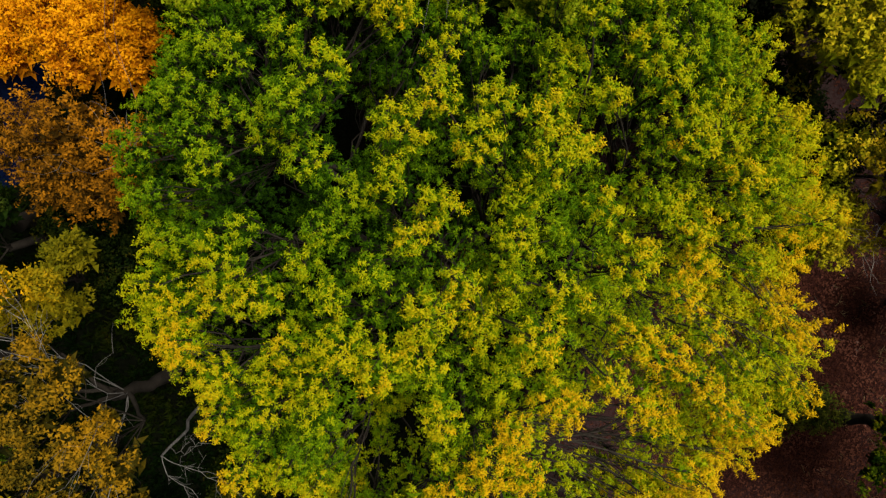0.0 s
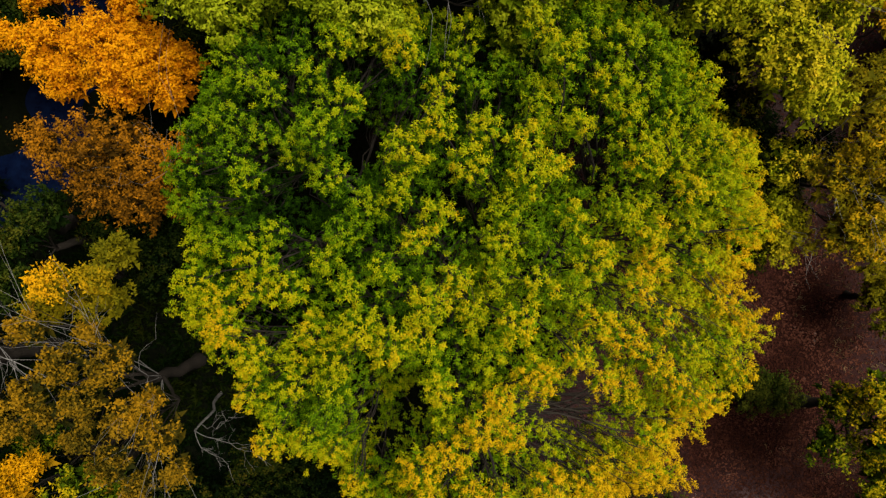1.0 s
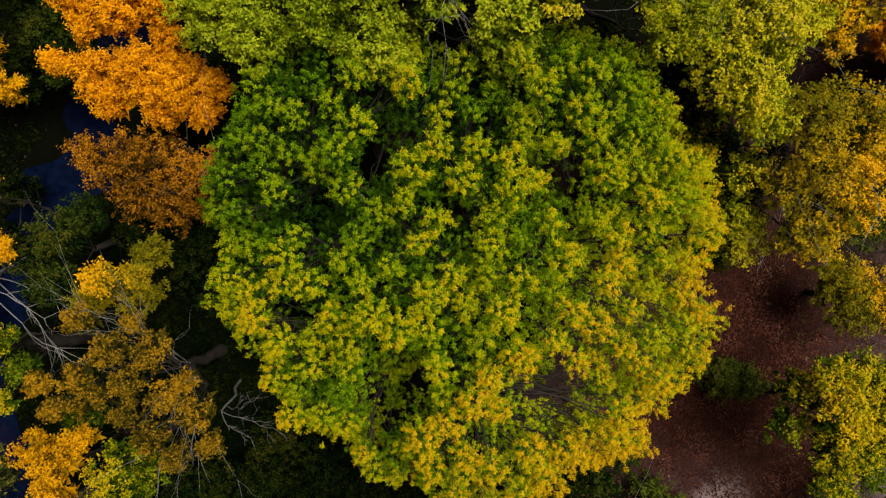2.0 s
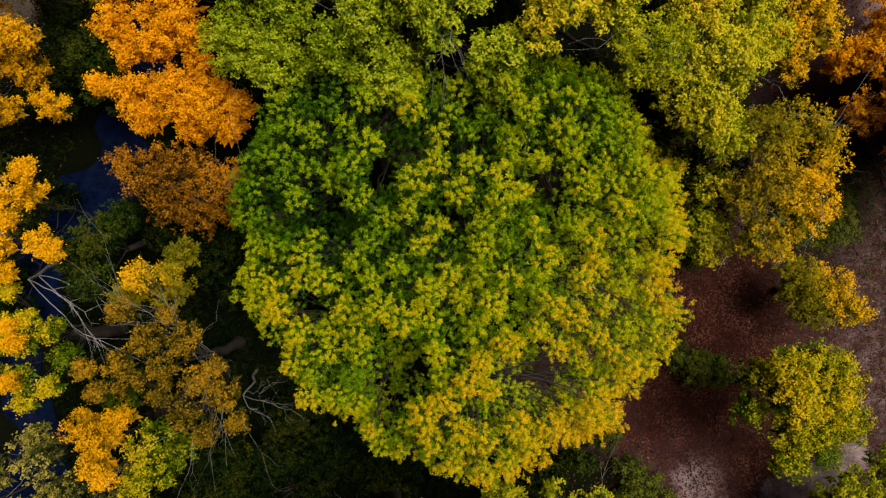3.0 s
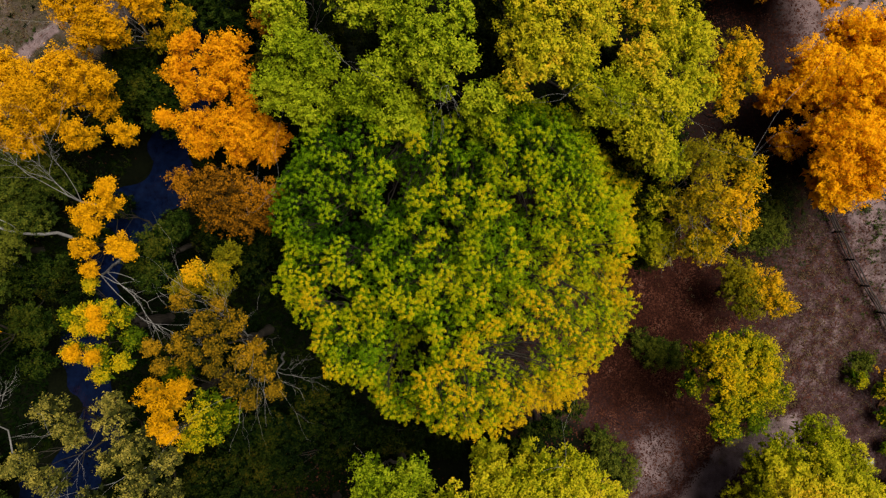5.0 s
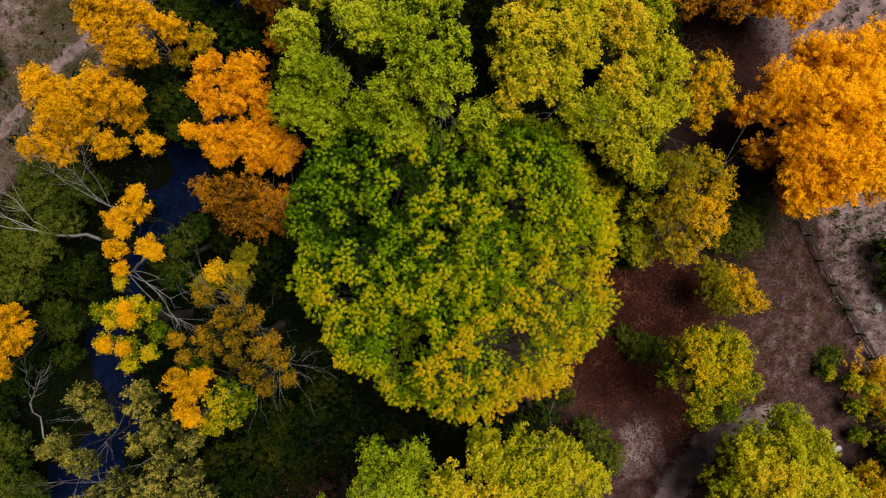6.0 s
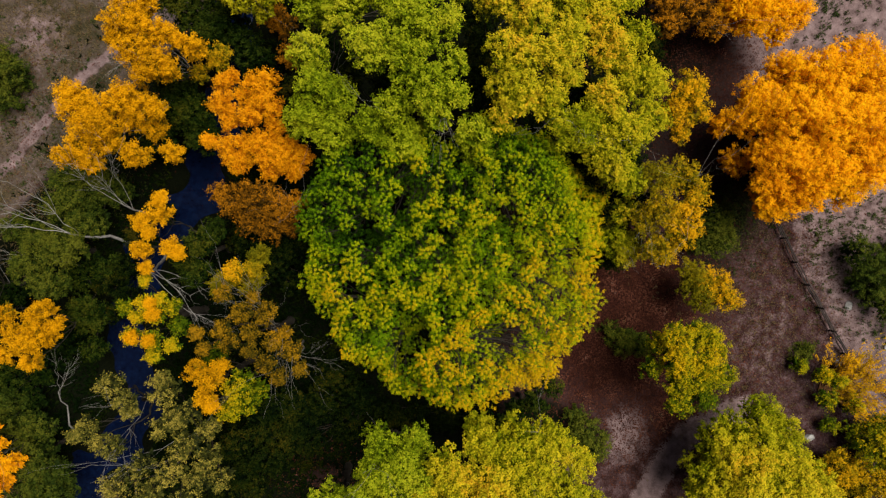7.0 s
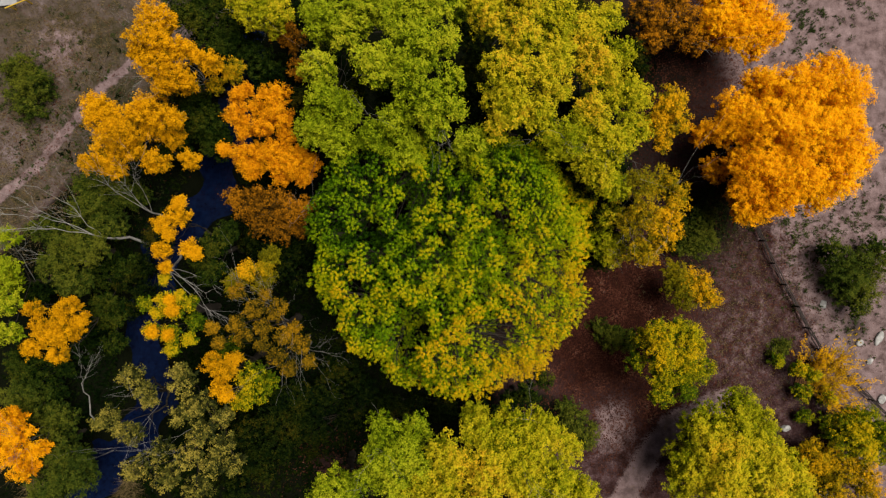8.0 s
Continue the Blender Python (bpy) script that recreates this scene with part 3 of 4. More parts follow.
tree("willow_tree", "tallest willow, leaves turning golden yellow", "WILLOW_GOLD", bare=1, lobes=[(4.4, 12.9, 20.3, 1.66), (5.3, 15.7, 20.5, 1.47), (3.3, 17.1, 19.6, 1.38), (4.8, 10.8, 19.5, 1.47), (6.7, 11.0, 18.8, 1.17), (7.5, 10.0, 17.9, 1.08), (4.1, 9.5, 19.0, 0.98), (8.6, 12.3, 18.1, 0.88), (7.1, 13.2, 19.8, 1.17), (8.1, 17.7, 18.4, 1.56), (8.2, 14.8, 18.6, 1.38), (10.0, 9.6, 15.6, 1.38), (8.9, 8.7, 15.9, 1.08), (2.5, 19.3, 18.6, 1.38), (5.6, 18.3, 20.5, 1.47)])
tree("willow_tree", "broad willow with golden-green layered crown", "WILLOW_GOLD", bare=1, lobes=[(10.8, 17.2, 16.4, 1.56), (11.9, 14.8, 15.9, 1.56), (12.4, 18.8, 15.7, 1.27), (13.9, 13.4, 15.0, 1.47), (11.5, 11.5, 16.2, 1.27), (12.1, 9.7, 15.7, 1.27), (13.6, 9.2, 15.1, 1.38), (15.1, 10.8, 14.2, 1.27), (12.8, 6.9, 14.2, 1.27), (14.3, 6.2, 12.9, 1.08), (11.5, 8.1, 14.9, 1.08), (15.7, 13.4, 13.3, 1.17), (13.8, 16.5, 14.9, 1.08)])
tree("young_tree", "small tree with orange-tinged yellow leaves beside the willows", "AMBER", lobes=[(18.5, 13.1, 12.0, 1.25), (19.6, 11.8, 11.8, 0.96), (17.8, 11.5, 11.8, 0.96), (19.5, 13.5, 11.3, 0.96), (18.9, 10.4, 10.0, 0.77)])
tree("poplar_tree", "half-bare poplar with amber leaves and grey twigs", "AMBER", bare=7, dense=0.6, lobes=[(16.4, 6.3, 12.6, 1.4, 0.3), (18.4, 6.6, 12.8, 1.2, 0.6), (19.5, 5.7, 12.6, 0.9, 0.9), (16.9, 4.0, 12.8, 1.2, 0.5), (18.4, 2.7, 12.6, 1.4, 0.9), (19.1, 4.3, 12.4, 1.1, 1.0), (16.8, 1.2, 11.3, 1.2, 0.6), (16.1, 3.1, 12.0, 1.0, 0.3), (17.8, 0.8, 11.0, 1.0, 0.8)])
tree("young_tree", "slender yellow-green sapling under the big crown", "WILLOW_GOLD", bare=1, lobes=[(14.3, 2.1, 8.8, 1.26), (15.3, 1.0, 7.8, 1.26), (14.9, 4.1, 10.0, 1.05)])
tree("cottonwood_tree", "wide cottonwood in bright orange autumn leaf", "ORANGE", dense=0.9, lobes=[(32.4, 15.8, 9.7, 2.3), (29.2, 15.1, 10.4, 2.1), (34.8, 15.6, 9.1, 1.9), (27.3, 15.7, 9.5, 1.5), (25.5, 13.7, 9.5, 1.5), (24.9, 11.7, 10.0, 1.5), (23.1, 11.6, 8.4, 1.1), (27.0, 11.9, 11.5, 2.0), (30.0, 11.5, 11.8, 2.2), (33.4, 11.4, 10.7, 2.3), (35.4, 9.8, 9.3, 1.7), (32.9, 8.1, 10.2, 2.3), (29.5, 7.8, 11.5, 2.0), (26.6, 8.2, 11.2, 1.8), (25.1, 8.9, 11.0, 1.0), (24.4, 8.6, 7.4, 1.1), (27.1, 5.5, 9.8, 1.7), (28.7, 6.0, 10.5, 1.5), (26.0, 6.4, 10.2, 1.3), (32.5, 6.7, 9.5, 1.5), (26.6, 4.6, 9.6, 0.9), (31.1, 13.9, 6.9, 2.1), (34.1, 13.3, 6.9, 2.1), (28.6, 11.3, 7.2, 1.8), (32.2, 10.2, 6.9, 2.1), (35.4, 10.6, 6.5, 2.0), (28.8, 8.1, 6.9, 1.6), (33.2, 15.1, 6.6, 1.9), (35.5, 13.9, 6.7, 1.8)])
tree("cottonwood_tree", "orange cottonwood at the edge of the sandy clearing", "ORANGE", lobes=[(27.7, 22.4, 7.0, 2.0), (25.9, 21.4, 6.7, 1.8), (29.2, 21.4, 7.3, 1.2), (24.5, 22.0, 6.4, 1.6), (28.2, 19.9, 6.5, 1.0), (27.1, 25.4, 7.0, 2.0), (24.7, 24.9, 6.7, 1.8)])
tree("cottonwood_tree", "thinning brownish-amber cottonwood beside the clearing", "RUST", bare=3, lobes=[(21.6, 22.0, 5.9, 1.6), (22.7, 20.3, 6.0, 1.0), (19.5, 22.0, 5.9, 1.6), (18.8, 20.6, 5.3, 1.2), (17.8, 23.2, 6.6, 1.4), (20.8, 24.4, 6.4, 1.6)])
tree("small_tree", "small round tree with orange sunlit flank", "AMBER", lobes=[(23.9, -1.8, 5.7, 1.41, 1.0), (25.0, -3.0, 6.0, 0.94, 1.0), (22.3, -1.9, 5.3, 1.22, 0.1), (22.9, -3.2, 5.1, 1.03, 0.1), (22.1, -0.6, 5.0, 0.94, 0.1)])
tree("young_willow", "medium willow, yellow tips over green leaves", "YELLOWLEAF", lobes=[(19.3, -5.8, 10.2, 1.12), (21.4, -5.8, 9.6, 1.2), (22.7, -6.8, 9.3, 1.03), (19.4, -7.7, 10.6, 1.2), (21.5, -8.1, 10.1, 1.2), (20.1, -9.7, 9.7, 1.12), (22.6, -9.3, 8.7, 1.12), (20.1, -11.4, 8.4, 0.95), (22.5, -11.0, 7.7, 1.12), (18.4, -6.6, 8.4, 0.95), (18.0, -8.6, 8.4, 0.95), (24.2, -9.0, 7.6, 0.77)])
tree("willow_tree", "dense yellow-green willow beside the dirt track", "WILLOW_GOLD", bare=1, lobes=[(24.4, -14.6, 8.8, 1.79), (26.7, -14.6, 9.2, 1.9), (28.6, -15.2, 9.4, 1.68), (23.8, -17.7, 8.1, 2.0), (25.9, -17.0, 10.0, 2.11), (29.2, -17.4, 9.2, 1.9), (31.8, -18.5, 8.0, 1.58), (25.2, -19.6, 9.7, 1.9), (28.3, -20.1, 9.2, 1.9), (22.8, -19.6, 7.2, 1.37), (27.8, -12.5, 7.6, 1.48), (29.3, -13.4, 7.9, 1.16), (24.9, -13.3, 7.0, 1.05), (23.4, -14.7, 7.8, 1.26), (32.1, -17.2, 7.4, 1.16), (33.6, -20.9, 6.7, 1.37)])
tree("willow_tree", "pale yellow-green willow with feathery clumps", "WILLOW", bare=1, lobes=[(-3.5, -14.0, 14.3, 1.26), (-1.1, -14.0, 13.9, 1.16), (-3.9, -16.1, 14.2, 1.37), (-2.1, -15.3, 15.2, 1.37), (-0.7, -16.2, 14.9, 1.16), (-4.3, -17.7, 13.3, 1.26), (-2.4, -17.6, 14.7, 1.37)])
tree("willow_tree", "large willow, yellow and amber crown, south of the green tree", "WILLOW_GOLD", bare=2, lobes=[(7.0, -13.1, 14.4, 1.03), (3.4, -13.6, 14.9, 1.16), (4.9, -13.7, 15.3, 1.26), (1.2, -14.9, 15.9, 1.16), (1.9, -16.0, 16.4, 1.16), (0.2, -17.4, 15.7, 1.37), (-1.5, -18.9, 14.7, 1.37), (4.4, -15.4, 16.7, 1.37), (6.1, -14.6, 16.2, 1.37), (8.0, -14.4, 15.2, 1.37), (9.1, -13.5, 12.8, 1.26), (10.3, -14.5, 13.0, 1.05), (4.5, -17.2, 17.1, 1.48), (7.0, -16.6, 16.6, 1.48), (9.8, -16.6, 15.0, 1.58), (11.9, -18.3, 13.7, 1.37), (9.0, -18.7, 15.3, 1.79), (2.0, -18.6, 16.4, 1.68), (6.5, -12.9, 12.0, 1.05), (3.7, -13.1, 11.5, 1.05), (11.6, -15.5, 12.5, 1.05), (13.3, -19.8, 11.8, 1.26)])
tree("young_willow", "small yellow-green willow over bare soil", "WILLOW", bare=1, lobes=[(-7.9, -20.0, 10.5, 1.58), (-6.2, -20.0, 10.9, 1.16), (-9.4, -21.2, 10.0, 1.05)])
tree("shrub", "dark green bushy shrub on pale sand", "OLIVE", lobes=[(38.1, 1.6, 2.2, 1.3), (39.5, -1.1, 2.2, 1.8), (41.5, 0.6, 2.4, 1.8), (41.3, -2.1, 2.2, 1.3), (42.6, 2.3, 2.4, 1.1), (40.9, -3.5, 2.1, 0.9)])
tree("sumac_shrub", "spreading shrub, yellow leaves among orange stems by the fence", "YELLOWLEAF", stems=24, lobes=[(35.5, -9.7, 2.0, 0.7), (33.7, -9.0, 1.6, 0.63), (38.3, -12.4, 1.9, 0.77), (36.1, -11.9, 1.8, 0.84), (36.7, -14.4, 1.5, 0.7), (36.7, -10.2, 2.3, 0.7)])
tree("small_tree", "yellow-green bushy tree near boulders", "YELLOWLEAF", lobes=[(39.4, -15.5, 3.2, 1.8), (42.1, -14.8, 3.2, 1.8), (40.9, -16.9, 3.7, 1.3), (40.3, -14.0, 2.9, 1.1), (43.8, -16.3, 3.2, 1.8)])
tree("small_tree", "thin brown-orange tree with fading leaves", "AMBER", bare=2, lobes=[(36.8, -17.9, 2.5, 1.5), (39.3, -18.8, 2.8, 1.7), (40.9, -19.0, 3.8, 1.2), (41.8, -20.7, 3.4, 1.1), (38.5, -21.1, 2.5, 1.5)])
tree("maple_tree", "bright orange maple standing over the creek", "FLAME", lobes=[(-16.6, 12.3, 13.0, 0.6), (-15.9, 12.8, 13.1, 0.5), (-13.8, 12.3, 12.6, 1.16), (-13.4, 10.7, 12.6, 1.09), (-16.5, 10.7, 12.8, 0.9), (-16.2, 9.7, 13.0, 0.64), (-14.6, 9.9, 12.9, 0.73), (-15.4, 11.5, 12.2, 0.61), (-18.0, 8.1, 11.7, 0.47), (-16.1, 7.7, 11.4, 1.15), (-13.8, 8.0, 11.6, 1.12), (-12.0, 7.4, 11.1, 1.3), (-10.8, 7.3, 11.1, 0.69), (-15.8, 6.6, 10.8, 0.86), (-13.3, 6.3, 11.0, 0.89), (-11.5, 6.3, 10.6, 0.83), (-13.0, 9.4, 11.4, 0.69)])
tree("maple_tree", "lower rust-brown maple with thin leaves", "RUST", bare=3, lobes=[(-16.4, 3.6, 8.7, 1.45), (-14.4, 3.9, 9.1, 1.55), (-13.0, 3.0, 8.8, 1.36), (-15.5, 2.1, 8.5, 1.16), (-12.5, 2.0, 8.6, 1.06), (-13.8, 1.6, 8.2, 0.97), (-17.9, 4.3, 8.9, 0.77), (-11.6, 3.6, 8.7, 0.97)])
tree("young_tree", "small rust-coloured tree between willows", "RUST", lobes=[(-13.6, 18.5, 7.9, 1.1), (-14.4, 19.2, 7.9, 1.1), (-13.0, 16.3, 7.0, 1.0)])
tree("young_willow", "bright yellow-green young willow", "WILLOW_GOLD", bare=1, lobes=[(-14.9, 19.5, 12.4, 1.68), (-13.6, 19.2, 13.0, 1.05), (-16.6, 20.0, 12.3, 1.26), (-15.7, 21.6, 12.4, 1.68)])
tree("aspen_tree", "golden-yellow aspen with jagged crown", "GOLD", bare=5, lobes=[(-23.2, 18.1, 13.4, 1.27), (-23.7, 16.5, 13.3, 1.41), (-22.4, 15.7, 13.5, 1.07), (-21.1, 15.9, 13.7, 0.81), (-19.1, 15.1, 12.9, 0.9), (-23.3, 14.6, 13.1, 1.3), (-21.7, 13.6, 12.9, 1.16), (-22.9, 12.9, 12.7, 0.75), (-20.7, 13.1, 12.6, 0.64), (-20.3, 15.5, 12.8, 0.6), (-24.9, 15.5, 13.0, 0.68)])
tree("understory_tree", "green understory tree beneath golden aspens", "MOSS", lobes=[(-22.1, 19.9, 7.2, 1.8), (-19.5, 17.9, 7.4, 1.6), (-19.6, 20.9, 7.4, 1.6), (-23.1, 20.6, 8.6, 1.4), (-16.7, 16.6, 7.1, 1.4), (-18.3, 19.2, 6.5, 1.5), (-16.3, 16.0, 5.7, 1.3), (-22.2, 22.9, 7.2, 1.8)])
tree("young_tree", "small amber sapling tip among green leaves", "AMBER", lobes=[(-18.1, 15.5, 9.2, 0.8), (-18.7, 15.1, 8.8, 0.7), (-20.3, 14.3, 7.8, 0.7)])
tree("aspen_tree", "golden-orange aspen beside the foot trail", "GOLD", bare=1, lobes=[(-28.8, 11.4, 12.0, 0.96), (-28.0, 10.2, 11.8, 1.3), (-24.6, 11.2, 11.9, 1.18), (-23.1, 10.4, 12.0, 1.03), (-26.0, 10.5, 12.1, 0.8), (-26.5, 8.8, 11.7, 1.45), (-28.0, 7.4, 11.6, 1.04), (-29.3, 6.5, 11.4, 0.73), (-27.3, 6.3, 11.5, 0.99), (-24.1, 7.0, 10.2, 0.95), (-21.5, 7.3, 9.9, 0.84), (-22.3, 10.6, 11.4, 0.73), (-24.7, 9.9, 9.5, 1.12), (-23.3, 9.4, 9.1, 0.88), (-25.8, 8.0, 11.1, 0.86)])
tree("understory_tree", "dull green understory tree above the creek bank", "MOSS", lobes=[(-23.0, 12.7, 5.3, 1.7), (-21.3, 11.1, 5.5, 1.5), (-23.5, 14.1, 5.7, 1.3), (-21.1, 9.7, 4.7, 1.3), (-24.8, 9.6, 4.5, 1.5)])
tree("shrub", "round olive-green shrub in dry grass", "OLIVE", dense=0.7, lobes=[(-41.1, 16.6, 1.6, 1.4), (-39.6, 15.0, 1.8, 1.4), (-41.6, 14.4, 1.6, 1.4), (-40.5, 12.8, 1.5, 1.3), (-42.7, 16.6, 1.4, 1.1)])
tree("understory_tree", "green leafy thicket under a dead tree", "OLIVE", lobes=[(-31.9, 5.0, 5.7, 1.3), (-31.8, 2.9, 6.7, 1.3), (-31.1, 4.0, 5.2, 1.3), (-29.3, 4.7, 4.7, 1.3), (-30.8, 1.7, 4.5, 1.5), (-30.6, 6.3, 4.2, 1.3), (-28.6, 4.3, 3.9, 1.1)])
tree("understory_tree", "green thicket with a few yellow leaves", "OLIVE", lobes=[(-32.6, -0.3, 8.3, 1.42), (-30.5, -0.7, 8.4, 1.33), (-33.5, -2.3, 7.8, 1.42), (-32.6, -3.7, 7.0, 1.23), (-34.5, 0.7, 8.5, 1.23), (-30.3, 1.4, 6.7, 1.05)])
tree("young_willow", "yellow-green willow at the clearing edge", "WILLOW", bare=1, lobes=[(-38.0, 0.1, 8.2, 0.85), (-38.2, -2.9, 7.9, 1.16), (-37.4, -5.8, 8.6, 0.95), (-37.6, -8.4, 8.1, 0.95), (-39.0, -3.9, 8.3, 1.79)])
tree("cottonwood_tree", "compact golden cottonwood above dark thicket", "GOLD", lobes=[(-33.6, -5.8, 11.2, 0.58), (-31.1, -5.8, 10.9, 0.96), (-32.8, -7.3, 10.9, 0.96), (-31.0, -7.6, 10.8, 1.13), (-30.0, -6.7, 10.7, 0.59), (-31.9, -8.0, 11.0, 0.82), (-31.9, -9.7, 10.3, 0.69), (-34.0, -9.2, 10.3, 0.73)])
tree("understory_tree", "dark green streamside thicket", "MOSS", lobes=[(-30.1, -6.6, 4.7, 1.3), (-31.3, -5.7, 4.0, 1.0), (-30.1, -9.6, 4.0, 1.0), (-38.5, -5.3, 2.7, 1.3), (-35.5, -11.8, 1.6, 1.4), (-38.2, -12.9, 2.4, 1.6), (-39.8, -11.8, 2.7, 1.3), (-32.1, -3.1, 2.7, 1.3), (-29.9, -2.2, 3.4, 1.1), (-33.1, -9.4, 2.2, 1.3), (-33.4, -7.5, 2.4, 1.1), (-36.4, -14.4, 2.8, 1.2)])
tree("poplar_tree", "slim poplar, yellow leaf tufts leaning over the creek", "GOLD", lobes=[(-21.3, 2.3, 12.7, 0.81), (-22.4, 1.6, 12.8, 0.65), (-21.7, 0.8, 12.9, 0.41), (-20.1, -0.2, 12.7, 0.72), (-22.4, -0.5, 12.8, 0.61), (-22.2, -1.8, 12.4, 0.41), (-21.1, 3.4, 12.6, 0.48), (-19.6, -0.6, 12.6, 0.41)])
tree("understory_tree", "green alder by the creek", "MOSS", lobes=[(-20.3, -0.8, 8.9, 1.25), (-19.3, 0.3, 8.6, 1.05), (-19.8, -2.2, 8.0, 1.15), (-18.8, 1.4, 7.1, 1.06)])
tree("understory_tree", "dark green alder hanging low over the creek", "GREEN", lobes=[(-25.4, 2.9, 2.4, 1.1), (-26.9, 0.4, 2.7, 1.2), (-28.4, -2.4, 2.5, 1.2), (-28.1, -4.9, 2.8, 1.1), (-29.5, -6.6, 2.4, 1.1), (-29.9, -3.8, 2.2, 1.0)])
tree("poplar_tree", "creekside poplar, green leaves with yellow tips", "YELLOWLEAF", lobes=[(-21.4, -5.4, 12.3, 0.65), (-22.3, -4.5, 12.4, 0.56), (-20.9, -4.2, 12.5, 0.39), (-23.6, -7.3, 11.5, 0.63), (-21.8, -7.4, 11.7, 0.63), (-20.5, -4.9, 11.1, 0.61), (-20.4, -7.9, 11.0, 0.55), (-22.8, -2.9, 11.0, 0.37), (-22.9, -5.7, 12.0, 0.45), (-25.1, -5.3, 9.4, 0.56), (-20.7, -6.5, 9.3, 0.69), (-22.2, -8.9, 10.4, 0.55)])
tree("young_tree", "thin golden sapling between green poplars", "GOLD", lobes=[(-21.3, -5.3, 13.1, 0.44), (-21.4, -4.5, 12.9, 0.31), (-23.0, -7.2, 12.4, 0.37), (-21.5, -7.3, 12.7, 0.35)])
tree("birch_tree", "half-bare birch with tan-yellow leaves", "TAN", bare=6, lobes=[(-16.2, -3.6, 12.4, 0.61), (-14.7, -5.0, 12.3, 0.69), (-12.9, -5.0, 12.3, 0.76), (-16.2, -6.3, 12.5, 0.55), (-15.5, -7.2, 12.4, 0.66), (-14.0, -6.5, 12.4, 0.61), (-14.0, -7.9, 12.5, 0.52), (-12.2, -7.1, 12.3, 0.69), (-10.8, -7.7, 12.3, 0.76), (-11.7, -9.8, 12.0, 0.61), (-12.6, -8.8, 12.4, 0.61), (-10.1, -9.1, 12.2, 0.5), (-18.5, -6.8, 11.5, 0.5), (-18.0, -8.1, 11.0, 0.45), (-11.4, -6.4, 12.1, 0.4), (-14.0, -3.8, 11.8, 0.4)])
tree("small_tree", "small green tree with a yellow crown tip", "AMBER", lobes=[(-15.6, -1.9, 11.7, 0.7, 1.0), (-14.4, -1.6, 10.6, 0.6, 0.4), (-15.4, -2.8, 8.4, 1.1, 0.0), (-17.5, -3.0, 8.6, 0.95, 0.0), (-14.6, -0.6, 8.8, 0.8, 0.0)])
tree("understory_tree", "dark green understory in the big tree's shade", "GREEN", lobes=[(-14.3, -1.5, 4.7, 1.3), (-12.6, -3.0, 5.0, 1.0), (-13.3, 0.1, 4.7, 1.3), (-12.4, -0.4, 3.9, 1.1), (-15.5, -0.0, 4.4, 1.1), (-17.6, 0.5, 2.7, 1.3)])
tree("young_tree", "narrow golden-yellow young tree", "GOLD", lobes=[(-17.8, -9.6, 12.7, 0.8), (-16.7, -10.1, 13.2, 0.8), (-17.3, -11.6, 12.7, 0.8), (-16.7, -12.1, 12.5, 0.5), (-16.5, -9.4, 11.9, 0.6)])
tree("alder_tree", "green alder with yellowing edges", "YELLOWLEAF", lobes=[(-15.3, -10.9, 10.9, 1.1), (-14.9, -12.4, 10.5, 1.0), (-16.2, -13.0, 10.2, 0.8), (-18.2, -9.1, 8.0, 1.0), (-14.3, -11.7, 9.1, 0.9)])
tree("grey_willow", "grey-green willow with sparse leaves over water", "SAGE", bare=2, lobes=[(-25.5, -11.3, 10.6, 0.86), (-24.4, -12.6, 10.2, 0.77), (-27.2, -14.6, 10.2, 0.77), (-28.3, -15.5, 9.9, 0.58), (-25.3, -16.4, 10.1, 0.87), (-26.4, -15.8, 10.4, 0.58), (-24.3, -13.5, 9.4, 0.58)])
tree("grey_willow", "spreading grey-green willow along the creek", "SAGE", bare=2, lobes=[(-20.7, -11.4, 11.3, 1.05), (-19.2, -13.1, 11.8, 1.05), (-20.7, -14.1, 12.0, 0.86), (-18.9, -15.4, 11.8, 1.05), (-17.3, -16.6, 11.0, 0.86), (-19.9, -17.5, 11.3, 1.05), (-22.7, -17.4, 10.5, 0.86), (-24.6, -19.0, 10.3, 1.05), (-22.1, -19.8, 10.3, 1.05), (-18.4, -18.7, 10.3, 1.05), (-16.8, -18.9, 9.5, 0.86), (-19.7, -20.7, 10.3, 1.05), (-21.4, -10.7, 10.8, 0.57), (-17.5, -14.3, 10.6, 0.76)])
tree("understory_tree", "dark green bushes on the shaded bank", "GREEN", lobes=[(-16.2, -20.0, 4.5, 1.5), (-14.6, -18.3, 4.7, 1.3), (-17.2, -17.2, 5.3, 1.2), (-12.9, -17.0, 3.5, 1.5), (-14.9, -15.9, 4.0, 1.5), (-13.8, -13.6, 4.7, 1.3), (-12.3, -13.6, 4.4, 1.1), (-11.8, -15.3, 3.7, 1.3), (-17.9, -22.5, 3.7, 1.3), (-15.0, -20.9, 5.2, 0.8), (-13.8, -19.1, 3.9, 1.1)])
tree("maple_tree", "orange maple with bare pale branches", "ORANGE", bare=5, dense=0.7, lobes=[(-35.8, -15.5, 10.0, 1.0), (-35.1, -16.7, 10.0, 1.0), (-35.5, -18.7, 9.9, 1.1), (-33.7, -18.2, 9.8, 0.7), (-34.9, -20.0, 9.6, 0.9), (-37.0, -17.8, 9.8, 1.2)])
tree("understory_tree", "dull olive thicket beside the creek", "OLIVE", lobes=[(-34.2, -18.9, 5.3, 1.7), (-32.8, -20.8, 5.8, 1.7), (-34.8, -22.7, 4.8, 1.7), (-31.8, -21.8, 5.7, 1.3), (-36.7, -15.5, 4.8, 1.7), (-38.4, -14.6, 4.7, 1.3), (-34.7, -16.5, 4.7, 1.3), (-31.8, -19.7, 6.1, 0.9)])
